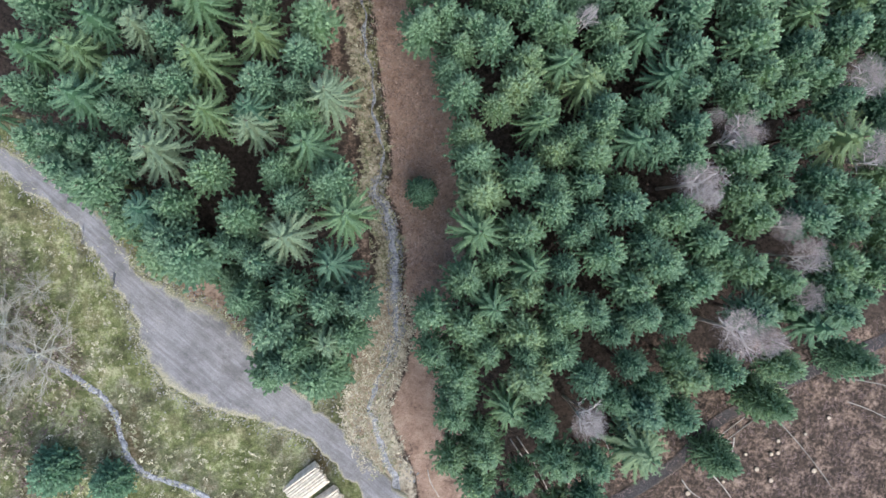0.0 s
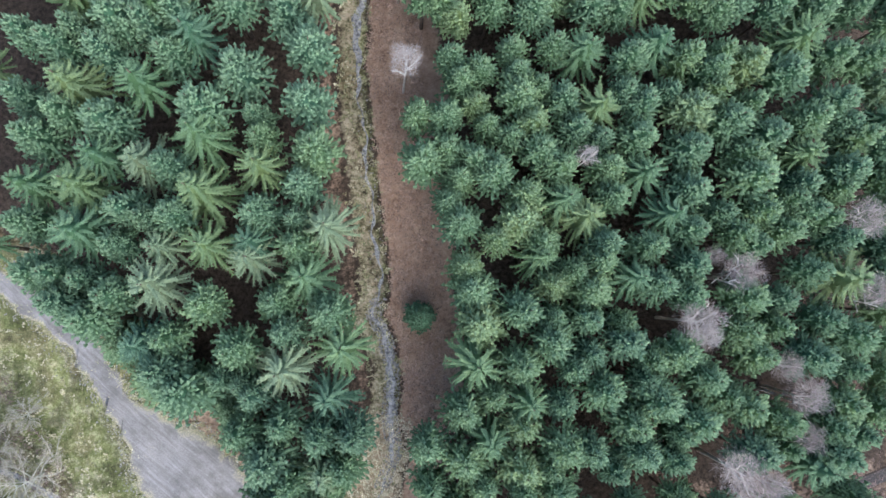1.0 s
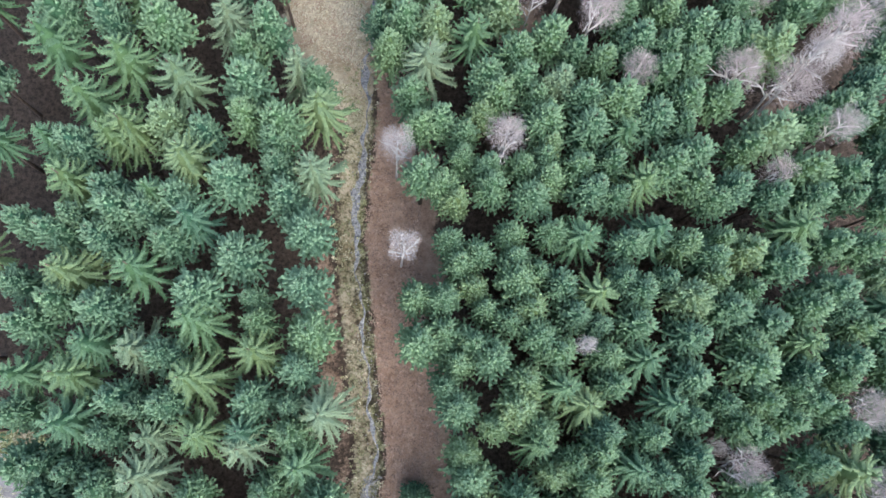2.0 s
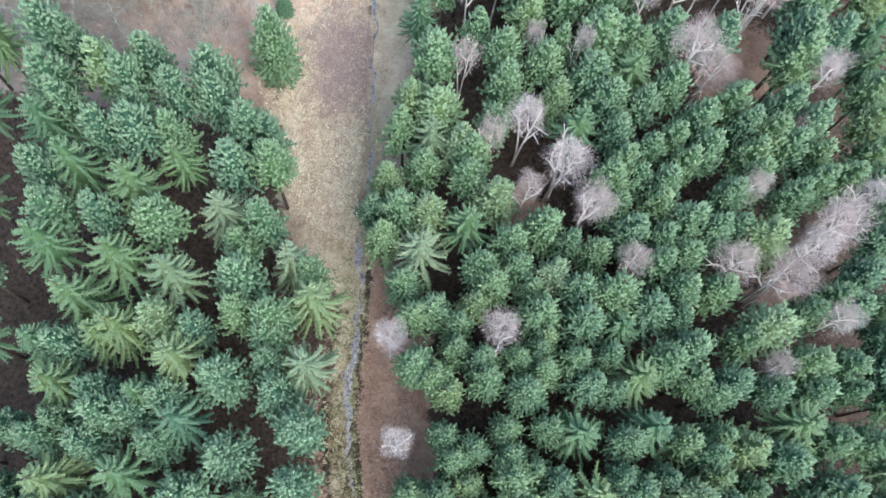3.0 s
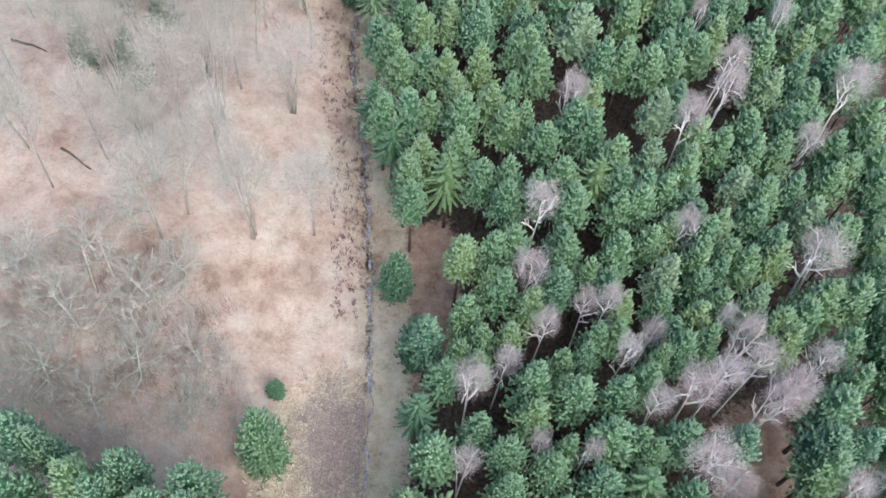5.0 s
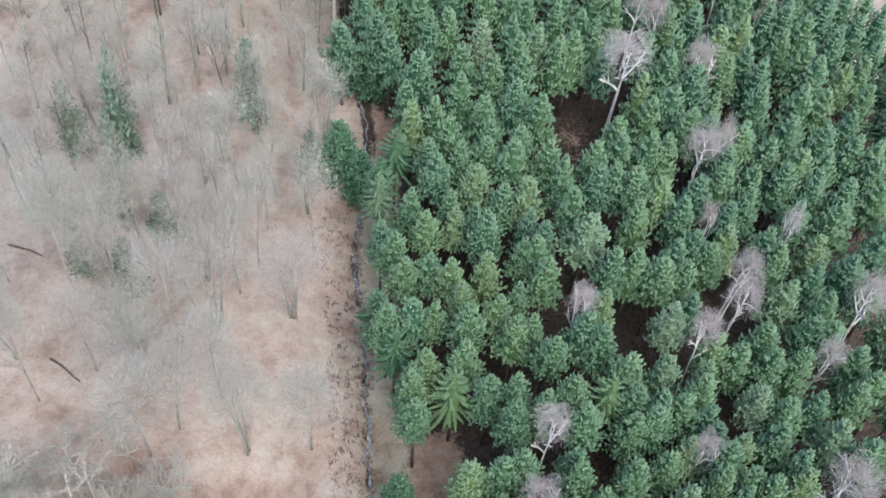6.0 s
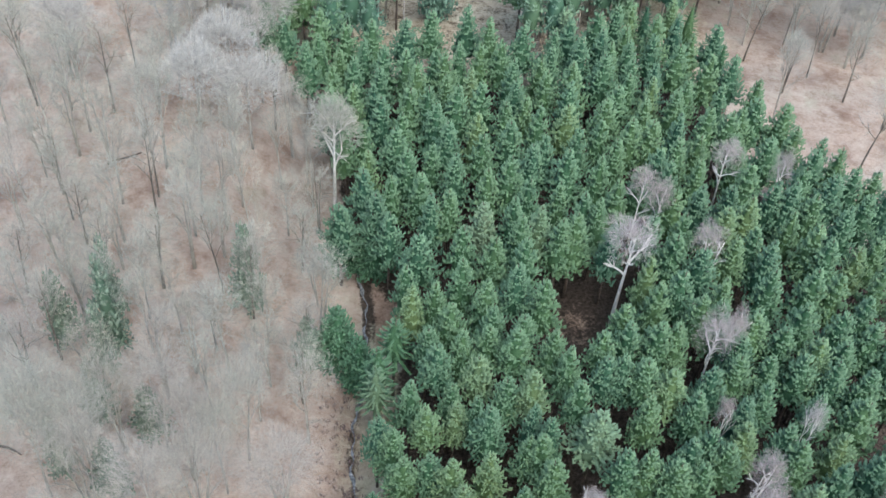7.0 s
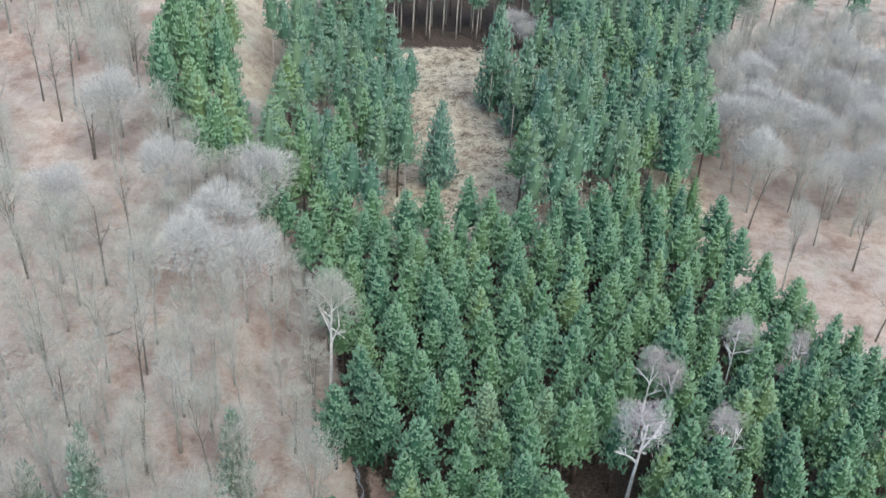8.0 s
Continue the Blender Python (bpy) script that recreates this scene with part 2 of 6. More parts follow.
class Soup:
    """Collects triangles with a number from 0 to 1 on each vertex."""

    def __init__(self):
        self.v, self.f, self.a, self.n = [], [], [], 0

    def add(self, verts, faces, value=0.0):
        verts = np.asarray(verts, float).reshape(-1, 3)
        self.v.append(verts)
        self.f.append(np.asarray(faces, int).reshape(-1, 3) + self.n)
        self.a.append(np.broadcast_to(np.asarray(value, float), (len(verts),)).copy())
        self.n += len(verts)

    def tube(self, points, radii, sides=5, value=0.0, cap=True):
        points = np.asarray(points, float)
        k = len(points)
        ways = np.gradient(points, axis=0)
        ways /= np.linalg.norm(ways, axis=1, keepdims=True) + 1e-9
        side = np.cross(ways, (0.31, 0.17, 0.93) if abs(ways[0][2]) < 0.8 else (1.0, 0.1, 0.0))
        side /= np.linalg.norm(side, axis=1, keepdims=True) + 1e-9
        up = np.cross(ways, side)
        ang = np.arange(sides) / sides * 2 * math.pi
        ring = points[:, None] + np.asarray(radii)[:, None, None] * (side[:, None] * np.cos(ang)[:, None] + up[:, None] * np.sin(ang)[:, None])
        faces = []
        for i in range(k - 1):
            for j in range(sides):
                a, b = i * sides + j, i * sides + (j + 1) % sides
                faces += [(a, b, b + sides), (a, b + sides, a + sides)]
        if cap:
            faces += [((k - 1) * sides, (k - 1) * sides + j, (k - 1) * sides + j + 1) for j in range(1, sides - 1)]
            faces += [(0, j + 1, j) for j in range(1, sides - 1)]
        self.add(ring.reshape(-1, 3), faces, value)

    def arrays(self):
        return np.concatenate(self.v), np.concatenate(self.f), np.concatenate(self.a)


def unit(v):
    return np.asarray(v, float) / (np.linalg.norm(v) + 1e-9)


# ---- the land ----
STREAM_Y = [-60, -25, -18, -9.5, -6, -1.4, 2.1, 4.3, 6.6, 9.5, 13.5, 20, 24, 30, 35, 41, 47.5, 53, 58, 71, 84, 96, 104, 113, 121, 132, 150, 200, 300, 3000]
STREAM_X = [3, -0.7, -3.4, -0.3, -0.9, -0.6, -1.5, -2.7, -1.9, -2.2, -2.8, -3.6, -4.1, -4.8, -4.6, -3.9, -4.3, -3.3, -3.6, -3.5, -4.3, -5.7, -6.6, -8.6, -8.3, -8.6, -13, -22, -30, -30]
BED_Y = [-3000, -60, -25, 3, 21, 48, 71, 86, 124, 180, 260, 400, 3000]
BED_Z = [1, 1, 0.4, 0.0, 0.4, 2.2, 4.3, 6.2, 10, 15.5, 20, 26, 60]
VALLEY_Y = [-3000, -60, -25, -9, 3, 9, 21, 34, 48, 53, 71, 86, 105, 124, 150, 200, 300, 3000]
VALLEY_X = [5, 5, 1, -0.3, -1.2, -2.2, -3.7, -4.5, -4.3, -3.4, -3.5, -4.6, -5.5, -8, -12, -20, -30, -30]


def smoothstep(a, b, v):
    u = np.clip((np.asarray(v, float) - a) / (b - a), 0, 1)
    return u * u * (3 - 2 * u)


def waves(x, y, size, seed):
    """A cheap smooth unevenness from -1 to 1."""
    r = np.random.RandomState(seed)
    out = 0
    for _ in range(5):
        a, k, p = r.rand() * 6.28, (0.7 + r.rand() * 0.9) / size * 6.28, r.rand() * 6.28
        out = out + np.sin((np.cos(a) * x + np.sin(a) * y) * k + p)
    return out / 5


def land(x, y, channel=True):
    x, y = np.asarray(x, float), np.asarray(y, float)
    d = x - np.interp(y, VALLEY_Y, VALLEY_X)
    side = 1 - np.exp(-(np.abs(d) / 15) ** 2)
    west, east = 6.0 + 0.15 * np.clip(y - 125, 0, 90), 5.0 - 2.5 * smoothstep(120, 170, y)
    z = np.interp(y, BED_Y, BED_Z) + side * np.where(d < 0, west, east)
    z = z + 0.18 * waves(x, y, 9, 3) + 0.08 * waves(x, y, 3.1, 4)
    if channel:
        s = np.abs(x - np.interp(y, STREAM_Y, STREAM_X))
        z = z - (0.4 - 0.18 * smoothstep(60, 85, y)) * np.exp(-(s / 0.8) ** 2) * smoothstep(175, 140, y)
    return z


def ground_z(x, y):
    return float(land(x, y))


def inside(poly, x, y):
    x, y, out = np.asarray(x, float), np.asarray(y, float), np.zeros(np.shape(x), bool)
    for (x0, y0), (x1, y1) in zip(poly, poly[1:] + poly[:1]):
        hit = ((y0 > y) != (y1 > y)) & (x < (x1 - x0) * (y - y0) / (y1 - y0 + 1e-12) + x0)
        out ^= hit
    return out


def to_edge(poly, x, y):
    x, y = np.asarray(x, float), np.asarray(y, float)
    best = np.full(np.shape(x), 1e9)
    for (x0, y0), (x1, y1) in zip(poly, poly[1:] + poly[:1]):
        t = np.clip(((x - x0) * (x1 - x0) + (y - y0) * (y1 - y0)) / ((x1 - x0) ** 2 + (y1 - y0) ** 2 + 1e-9), 0, 1)
        best = np.minimum(best, np.hypot(x - x0 - t * (x1 - x0), y - y0 - t * (y1 - y0)))
    return best


EAST = [(8, -30), (5.2, -23), (1.5, -19), (1.2, -11), (1.5, -6), (4, -3.5), (3.7, 0), (4, 4), (2.5, 6), (2.2, 9), (3, 13), (1.7, 16), (-0.8, 19), (-1, 23.5),
        (2, 25), (0.7, 30), (0.1, 33), (0.5, 37), (-1.4, 41.6), (-3.5, 46), (-3.3, 52), (-0.5, 58), (-0.6, 63), (-0.3, 72), (3.5, 76), (2.5, 81), (6.2, 85.5), (6.2, 89),
        (-1.8, 89.4), (-2.6, 92), (-4.6, 96), (-7.4, 103)]
EAST += [(-6.6, 110), (-8.0, 117), (-6.6, 127), (-6, 131), (-8.5, 134), (-11.5, 139), (-13.5, 148), (-19, 159), (-23.5, 167), (-24, 176), (-10, 173), (0, 170), (8, 170),
         (16, 176), (34, 186), (38, 182), (40, 171), (44, 166), (46, 157), (52, 149), (58, 140), (47, 100), (44, 60), (44, 0), (43, -7),
         (34, -12), (26, -14), (26, -17.5), (19.5, -21.5), (16, -30)]
WEST = [(-6, 21), (-5.9, 14.6), (-3.5, 10.7), (-3.5, 7.7), (-4.5, 4.2), (-3, 1.8), (-2.5, -1.7), (-2, -7.2), (-4.5, -11), (-8.1, -14.6), (-10.6, -13.2), (-13, -9.8),
        (-15, -6), (-21.7, -2.5), (-25.7, 2.3), (-32, 6.6), (-42, 12), (-42, 40), (-44, 62), (-33.5, 61.7), (-27, 59.7), (-20, 60), (-15.7, 58.9), (-15, 57), (-11.8, 55),
        (-10.5, 50.8), (-7.8, 44.7), (-5.3, 40), (-6.5, 34.5), (-6.8, 28)]
ROAD_N = [(-60, 19), (-50, 13), (-38, 8.4), (-34.5, 6.6), (-31.9, 5.0), (-27.8, 1.6), (-26.3, -1.8), (-24.7, -3.7), (-22.1, -5.1), (-17.5, -7.3), (-14.3, -10.7), (-11.7, -13.9), (-8.5, -16.9), (-5.7, -19.9), (-2.9, -22.9), (-0.6, -25.6), (8, -34), (30, -55)]
ROAD_S = [(-60, 16), (-50, 10.5), (-39.5, 6.6), (-36.5, 5.2), (-31.6, 1.6), (-27.9, -3.7), (-25.2, -8), (-24.4, -12.1), (-22.1, -15.1), (-18.5, -16.8), (-14.8, -18.1), (-9.6, -20.2), (-5.7, -24.1), (-3.8, -26.7), (6, -37), (26, -60)]


def along(line, n, smooth=2):
    line = np.asarray(line, float)
    s = np.r_[0, np.cumsum(np.hypot(*np.diff(line, axis=0).T))]
    t = np.linspace(0, s[-1], n)
    out = np.stack([np.interp(t, s, line[:, 0]), np.interp(t, s, line[:, 1])], 1)
    for _ in range(smooth):
        out[1:-1] = (out[:-2] + 2 * out[1:-1] + out[2:]) / 4
    return out


def grid_faces(rows, cols):
    i = np.arange((rows - 1) * cols).reshape(rows - 1, cols)[:, :-1].ravel()
    return np.concatenate([np.stack([i, i + 1, i + cols + 1], 1), np.stack([i, i + cols + 1, i + cols], 1)])


def build_ground():
    far = [3000, 1800, 1100, 700, 450, 300, 220, 170, 140]
    xs = np.r_[[-v for v in far], np.arange(-120, -46, 2.5), np.arange(-46, -14, 1.0), np.arange(-14, 7, 0.35), np.arange(7, 50, 1.2), np.arange(50, 120, 2.5), far[::-1]]
    ys = np.r_[[-3000, -1800, -1000, -600, -350, -220, -140, -90, -65, -50, -42], np.arange(-38, 70, 0.7), np.arange(70, 210, 1.3), np.arange(210, 320, 2.5), [330, 350, 380, 430, 520, 700, 1000, 1600, 2400, 3000]]
    x, y = np.meshgrid(xs, ys)
    z = land(x, y)
    wob = 1.2 * waves(x, y, 6, 11) + 0.6 * waves(x, y, 2.3, 12)
    sx = np.interp(y, STREAM_Y, STREAM_X)
    d = x - sx
    signed = [np.where(inside(p, x, y), 1, -1) * to_edge(p, x, y) for p in (EAST, WEST)]
    stand = np.maximum(smoothstep(0.6, 4.2, signed[0] + 0.5 * wob), smoothstep(0.4, 4.0, signed[1] + 0.5 * wob))
    clear = 1 - stand
    hole = np.minimum(1, np.exp(-(((x - 34) / 4.5) ** 2 + ((y - 66) / 5) ** 2)) * 1.5 + np.exp(-(((x - 16.5) / 5) ** 2 + ((y - 129.0) / 4.0) ** 2)) * 0.45
                      + np.exp(-(((x - 12) / 3.5) ** 2 + ((y - 50.5) / 3.2) ** 2)) * 0.8 + np.exp(-(((x - 37) / 4.5) ** 2 + ((y - 42.5) / 3.0) ** 2)) * 0.7 + np.exp(-(((x - 17) / 3) ** 2 + ((y + 0.5) / 2.2) ** 2)) * 0.4)
    ride = smoothstep(0.6, 1.6, d - 1.3 * smoothstep(-6, -11, y) + 0.4 * wob) * smoothstep(11, 8, d) * smoothstep(150, 130, y + 2 * wob) * clear * (1 - 0.5 * smoothstep(44, 56, y) * smoothstep(80, 70, y))
    south_east = 0.9 * smoothstep(12, 16, x + wob) * smoothstep(-6, -10, y) * clear
    earth = np.clip(ride + 0.42 * south_east + hole + 0.55 * smoothstep(1.5, 3, np.abs(d)) * smoothstep(60, 45, y) * clear * smoothstep(7, 4, x), 0, 1)
    leaf = smoothstep(60, 69, y + 1.5 * wob + 7 * smoothstep(-11, -17, x) - 4 * smoothstep(-9, -5, x)) * smoothstep(0.1, -0.9, d + 0.15 * wob) * clear
    # Leaf and straw end near y 250; the dark ground beyond paints the wood's shade.
    leaf = np.clip(leaf + 0.5 * smoothstep(174, 180, y) * smoothstep(253, 246, y + 2 * wob) * clear + smoothstep(40, 44, x + wob) * smoothstep(138, 150, y) * clear + smoothstep(62, 66, y) * smoothstep(-40, -44, x), 0, 1)
    straw = np.clip(smoothstep(40, 47, y + wob) * smoothstep(76, 66, y + 2 * wob) * smoothstep(-15, -11, x + wob) * smoothstep(1.5, 0, d) * clear
                    + 0.62 * smoothstep(-5, -10, y) * smoothstep(3.0, 2.0, np.abs(d + 0.4 + 0.4 * wob)) * clear
                    + 0.5 * smoothstep(2.0, 0.8, np.abs(d + 0.9)) * clear * smoothstep(140, 120, y)
                    + 0.8 * smoothstep(50, 60, y) * smoothstep(138, 122, y) * smoothstep(0.1, 0.7, d) * smoothstep(6, 3, d)
                    + smoothstep(172, 178, y + 2 * wob) * smoothstep(-52, -44, x) * smoothstep(48, 40, x) * smoothstep(253, 246, y + 2 * wob) * 0.58 * clear, 0, 1)
    moss = np.clip(smoothstep(-19, -24, x + wob) * smoothstep(22, 14, y) * clear + smoothstep(-11, -15, y) * smoothstep(0, -3, x) * clear
                   + 0.6 * smoothstep(2.4, 0.8, np.abs(d + 0.6)) * smoothstep(66, 50, y) * clear, 0, 1)
    attrs = {"earth": earth.ravel(), "leaf": leaf.ravel(), "straw": straw.ravel(), "moss": moss.ravel()}
    me = mesh_of("ground", np.stack([x, y, z], -1).reshape(-1, 3), grid_faces(len(ys), len(xs)), GROUND, attrs, smooth=True)
    tagged(new("ground", me), "forest floor of leaf litter, moss and dry grass", "ground", kind="structure")


def strip(name, left, right, n, across, mat, lift, label, category, rut=0.0, ragged=0.0):
    a, b = along(left, n, 12), along(right, n, 12)
    for line, seed in ((a, 41), (b, 43)):
        shift = ragged * (waves(line[:, 0], line[:, 1], 2.2, seed) + 0.7 * waves(line[:, 0], line[:, 1], 0.9, seed + 1))
        line += np.stack([shift, 0.8 * shift], 1)
    t = np.linspace(0, 1, across)
    p = a[:, None] * (1 - t[None, :, None]) + b[:, None] * t[None, :, None]
    z = land(p[..., 0], p[..., 1], False) + lift + rut * waves(p[..., 0], p[..., 1], 2.0, 21)
    z[:, 0] -= 0.3
    z[:, -1] -= 0.3
    v = np.concatenate([p, z[..., None]], -1).reshape(-1, 3)
    edge = np.tile(np.clip(1 - np.minimum(t, 1 - t) * 4.5, 0, 1), n)
    return tagged(new(name, mesh_of(name, v, grid_faces(n, across), mat, {"edge": edge}, smooth=True)), label, category, kind="structure")


build_ground()
strip("road", ROAD_N, ROAD_S, 320, 20, GRAVEL, 0.12, "wide grey gravel forest road with a turning place", "road", 0.02, 0.35)
TRACK = [(16, -30), (21.6, -25.9), (27.1, -22.5), (30.5, -18.5), (35.5, -15.8), (41.1, -13), (47.9, -10.3), (70, -2)]
strip("muddy_track", [(x - 0.45, y + 0.65) for x, y in TRACK], [(x + 0.45, y - 0.65) for x, y in TRACK], 110, 11, DARK_TRACK, 0.06, "narrow dark wet track beside the clearing", "track", 0.04, 0.25)


def build_stream():
    ys = np.arange(-40, 140, 0.45)
    xs = np.interp(ys, STREAM_Y, STREAM_X) + 0.22 * np.sin(ys * 0.9) + 0.15 * np.sin(ys * 2.3 + 1)
    w = 0.12 + 0.34 * np.exp(-((ys + 3) / 6.5) ** 2) + 0.06 * np.sin(ys * 0.7) + 0.07 * np.sin(ys * 1.9) + 0.05 * np.sin(ys * 4.3) + 0.35 * np.exp(-((ys - 34) / 4) ** 2) + 0.3 * np.exp(-((ys - 46.5) / 1.5) ** 2) + 0.36 * np.exp(-((ys + 22) / 4) ** 2)
    t = np.linspace(-1, 1, 5)
    x = xs[:, None] + np.maximum(w, 0.05)[:, None] * t
    y = np.repeat(ys[:, None], 5, 1)
    z = np.repeat(land(xs, ys)[:, None], 5, 1) + 0.16
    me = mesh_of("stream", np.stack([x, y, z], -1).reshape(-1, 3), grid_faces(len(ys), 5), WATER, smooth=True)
    tagged(new("stream", me), "narrow shallow stream with pale sky glints painted into its colour", "water", kind="structure")


build_stream()
BROOK = [(-40, -9), (-35, -11), (-32, -12.6), (-30, -14.0), (-28.1, -15.4), (-27.0, -17.2), (-26.6, -19.2), (-25.9, -21.1), (-24.7, -22.6), (-22.4, -23.4), (-20.0, -24.3), (-12, -30)]
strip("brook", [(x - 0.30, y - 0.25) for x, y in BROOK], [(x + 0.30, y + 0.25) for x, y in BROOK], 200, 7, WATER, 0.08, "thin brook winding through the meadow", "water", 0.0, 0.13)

# ---- trees: shapes ----
def spruce_shape(seed, tall, reach, crown, whorls, per, droop, dome, tufted, low_limbs=6):
    """A spruce: trunk with dead stubs below, whorls of drooping boughs; tufted ones carry upturned shoots, the others fringed feathers."""
    r = np.random.RandomState(seed)
    wood, green = Soup(), Soup()
    lean = r.normal(0, 0.12, 2)
    zs = np.linspace(-0.3, tall - 0.4, 5)
    wood.tube(np.stack([lean[0] * (zs / tall) ** 2, lean[1] * (zs / tall) ** 2, zs], 1), 0.17 * (1 - 0.9 * np.clip(zs / tall, 0, 1)) + 0.012, 6)
    for z in np.linspace(tall - crown - 3.5, tall - crown, low_limbs):
        a = r.rand() * 6.28
        wood.tube([(0, 0, z), (math.cos(a) * 0.9, math.sin(a) * 0.9, z - 0.15)], [0.025, 0.008], 3, cap=False)

    def profile(u):
        return reach * (1 - (1 - min(1.0, 0.02 + u * 1.1)) ** dome) * (1 - 0.2 * max(0.0, (u - 0.8) / 0.2))

    levels, sides = np.linspace(0, 1, 6), 7
    core, faces = [], []
    for i, u in enumerate(levels):
        for k in range(sides):
            a = k / sides * 6.283 + i * 0.35
            q = (0.58 if tufted else 0.40) * profile(u) * r.uniform(0.8, 1.15)
            core.append((math.cos(a) * q, math.sin(a) * q, tall - 0.6 - (crown - 0.7) * u + r.normal(0, 0.1)))
    for i in range(len(levels) - 1):
        for k in range(sides):
            p, n = i * sides + k, i * sides + (k + 1) % sides
            faces += [(p, p + sides, n), (n, p + sides, n + sides)]
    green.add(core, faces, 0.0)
    s = np.array([0.12, 0.45, 0.75, 1.0])
    up = np.array([0, 0, 1.0])
    lobes = r.uniform(0.86, 1.14, 5)
    for w in range(whorls):
        u0 = 0.02 + 0.95 * ((w + 0.5) / whorls) ** 0.95
        count = max(3, int(round(per * (0.5 + 0.5 * min(1, u0 * 2.0)))))
        turn = r.rand() * 6.283
        for b in range(count):
            u = min(1.0, max(0.01, u0 + r.normal(0, 0.3 / whorls)))
            a = turn + (b + r.normal(0, 0.2)) / count * 6.283
            far = profile(u) * r.uniform(0.78, 1.12) * lobes[int(a / 6.2832 * 5) % 5] + 0.15
            out, side = np.array([math.cos(a), math.sin(a), 0]), np.array([-math.sin(a), math.cos(a), 0])
            rise = 0.85 - 1.0 * min(1, u * 1.5) + r.normal(0, 0.1)
            bend = (rise * s - droop * (0.4 + 0.8 * u) * s ** 2 + 0.25 * s ** 4) * far
            line = np.array([0, 0, tall - 0.5 - (crown - 0.5) * u]) + out * (s * far)[:, None] + up * bend[:, None] + side * (r.normal(0, 0.08) * s ** 2 * far)[:, None]
            # Pale shoots, with light painted on the crown's top and fading below.
            young_lit = (1.2 if tufted else 0.85) - 0.75 * u
            wide = ((0.07 + 0.045 * far) if tufted else (0.06 + 0.032 * far)) * r.uniform(0.8, 1.25)
            edge = side * wide
            fall = up * wide * 0.7
            v = [line[0], line[1], line[2], line[3], line[1] + edge - fall, line[2] + 0.8 * edge - fall, line[1] - edge - fall, line[2] - 0.8 * edge - fall]
            f = [(0, 1, 4), (1, 2, 5), (1, 5, 4), (2, 3, 5), (0, 6, 1), (1, 7, 2), (1, 6, 7), (2, 7, 3)]
            green.add(v, f, np.array([0.1, 0.3, 0.5, 0.75, 0.2, 0.35, 0.2, 0.35]) * young_lit)
            if tufted:
                for q, off in ((1.0, 0.0), (0.80, 1), (0.72, -1), (0.50, r.choice([-0.6, 0.6]))):
                    size = (0.105 + 0.040 * far) * r.uniform(0.75, 1.3)
                    p = np.array([np.interp(q, s, line[:, c]) for c in range(3)]) + side * off * (wide + size * r.uniform(0.5, 1.2))
                    d = unit(up + out * r.uniform(0.0, 0.45) + side * r.normal(0.2 * off, 0.15))
                    e1 = unit(np.cross(d, side + 0.01))
                    e2 = np.cross(d, e1)
                    ang = np.arange(3) * 2.094 + r.rand() * 6.28
                    ring = p + (np.cos(ang)[:, None] * e1 + np.sin(ang)[:, None] * e2) * (size * r.uniform(0.8, 1.3, 3))[:, None] - d * (size * r.uniform(0.2, 1.1, 3))[:, None]
                    green.add(np.concatenate([ring, [p + d * size * r.uniform(1.9, 3.2)]]), [(0, 1, 3), (1, 2, 3), (2, 0, 3)], np.array([0.5, 0.5, 0.5, 0.86]) * young_lit)
            else:
                for q in (0.34, 0.50, 0.64, 0.78, 0.90):
                    p = np.array([np.interp(q, s, line[:, c]) for c in range(3)])
                    for k in (-1, 1):
                        d = unit(out * r.uniform(0.5, 1.0) + side * k * r.uniform(0.6, 1.0) - up * r.uniform(0.0, 0.5))
                        size = (0.16 + 0.10 * far) * r.uniform(0.7, 1.3) * (1.15 - 0.5 * q)
                        foot = out * 0.045 * (1 + far * 0.4)
                        green.add([p - foot, p + foot, p + d * size], [(0, 1, 2) if k < 0 else (1, 0, 2)], np.array([0.3, 0.45, 0.8]) * young_lit)
    for k in range(3):
        a = k * 2.1
        green.add([(math.cos(a) * 0.06, math.sin(a) * 0.06, tall - 0.6), (math.cos(a + 0.6) * 0.13, math.sin(a + 0.6) * 0.13, tall - 0.45), (0, 0, tall)], [(0, 1, 2)], [0.6, 0.9, 1.0])
    return wood.arrays(), green.arrays()


def limb(wood, twigs, r, start, way, length, radius, level, hang, spread, twiggy, fine, thin):
    """A bent limb with side limbs, and fine twigs towards its end."""
    n = 3 if level == 0 else 2
    pts, w = [np.asarray(start, float)], unit(way)
    for _ in range(n):
        w = unit(w + r.normal(0, 0.16, 3) + np.array([0, 0, hang]))
        pts.append(pts[-1] + w * length / n)
    pts = np.array(pts)
    wood.tube(pts, np.linspace(radius, radius * 0.3, n + 1), 3, cap=False)

    def at(q):
        return np.array([np.interp(q * n, range(n + 1), pts[:, c]) for c in range(3)])

    if level < 1:
        for k in range(3):
            limb(wood, twigs, r, at(r.uniform(0.25, 0.95)), w + r.normal(0, spread, 3), length * r.uniform(0.4, 0.7), radius * 0.55, level + 1, hang, spread, twiggy, fine, thin)
    for _ in range(twiggy):
        p = at(r.uniform(0.2, 1.0))
        d = unit(w * 0.6 + r.normal(0, 0.45, 3) + np.array([0, 0, 0.55]))
        size = r.uniform(0.5, 1.35) * fine
        thick = unit(np.cross(d, r.normal(size=3))) * r.uniform(0.7, 1.25) * thin
        twigs.add([p - thick, p + thick, p + d * size + r.normal(0, 0.05, 3)], [(0, 1, 2)], [0.1, 0.1, 1.0])


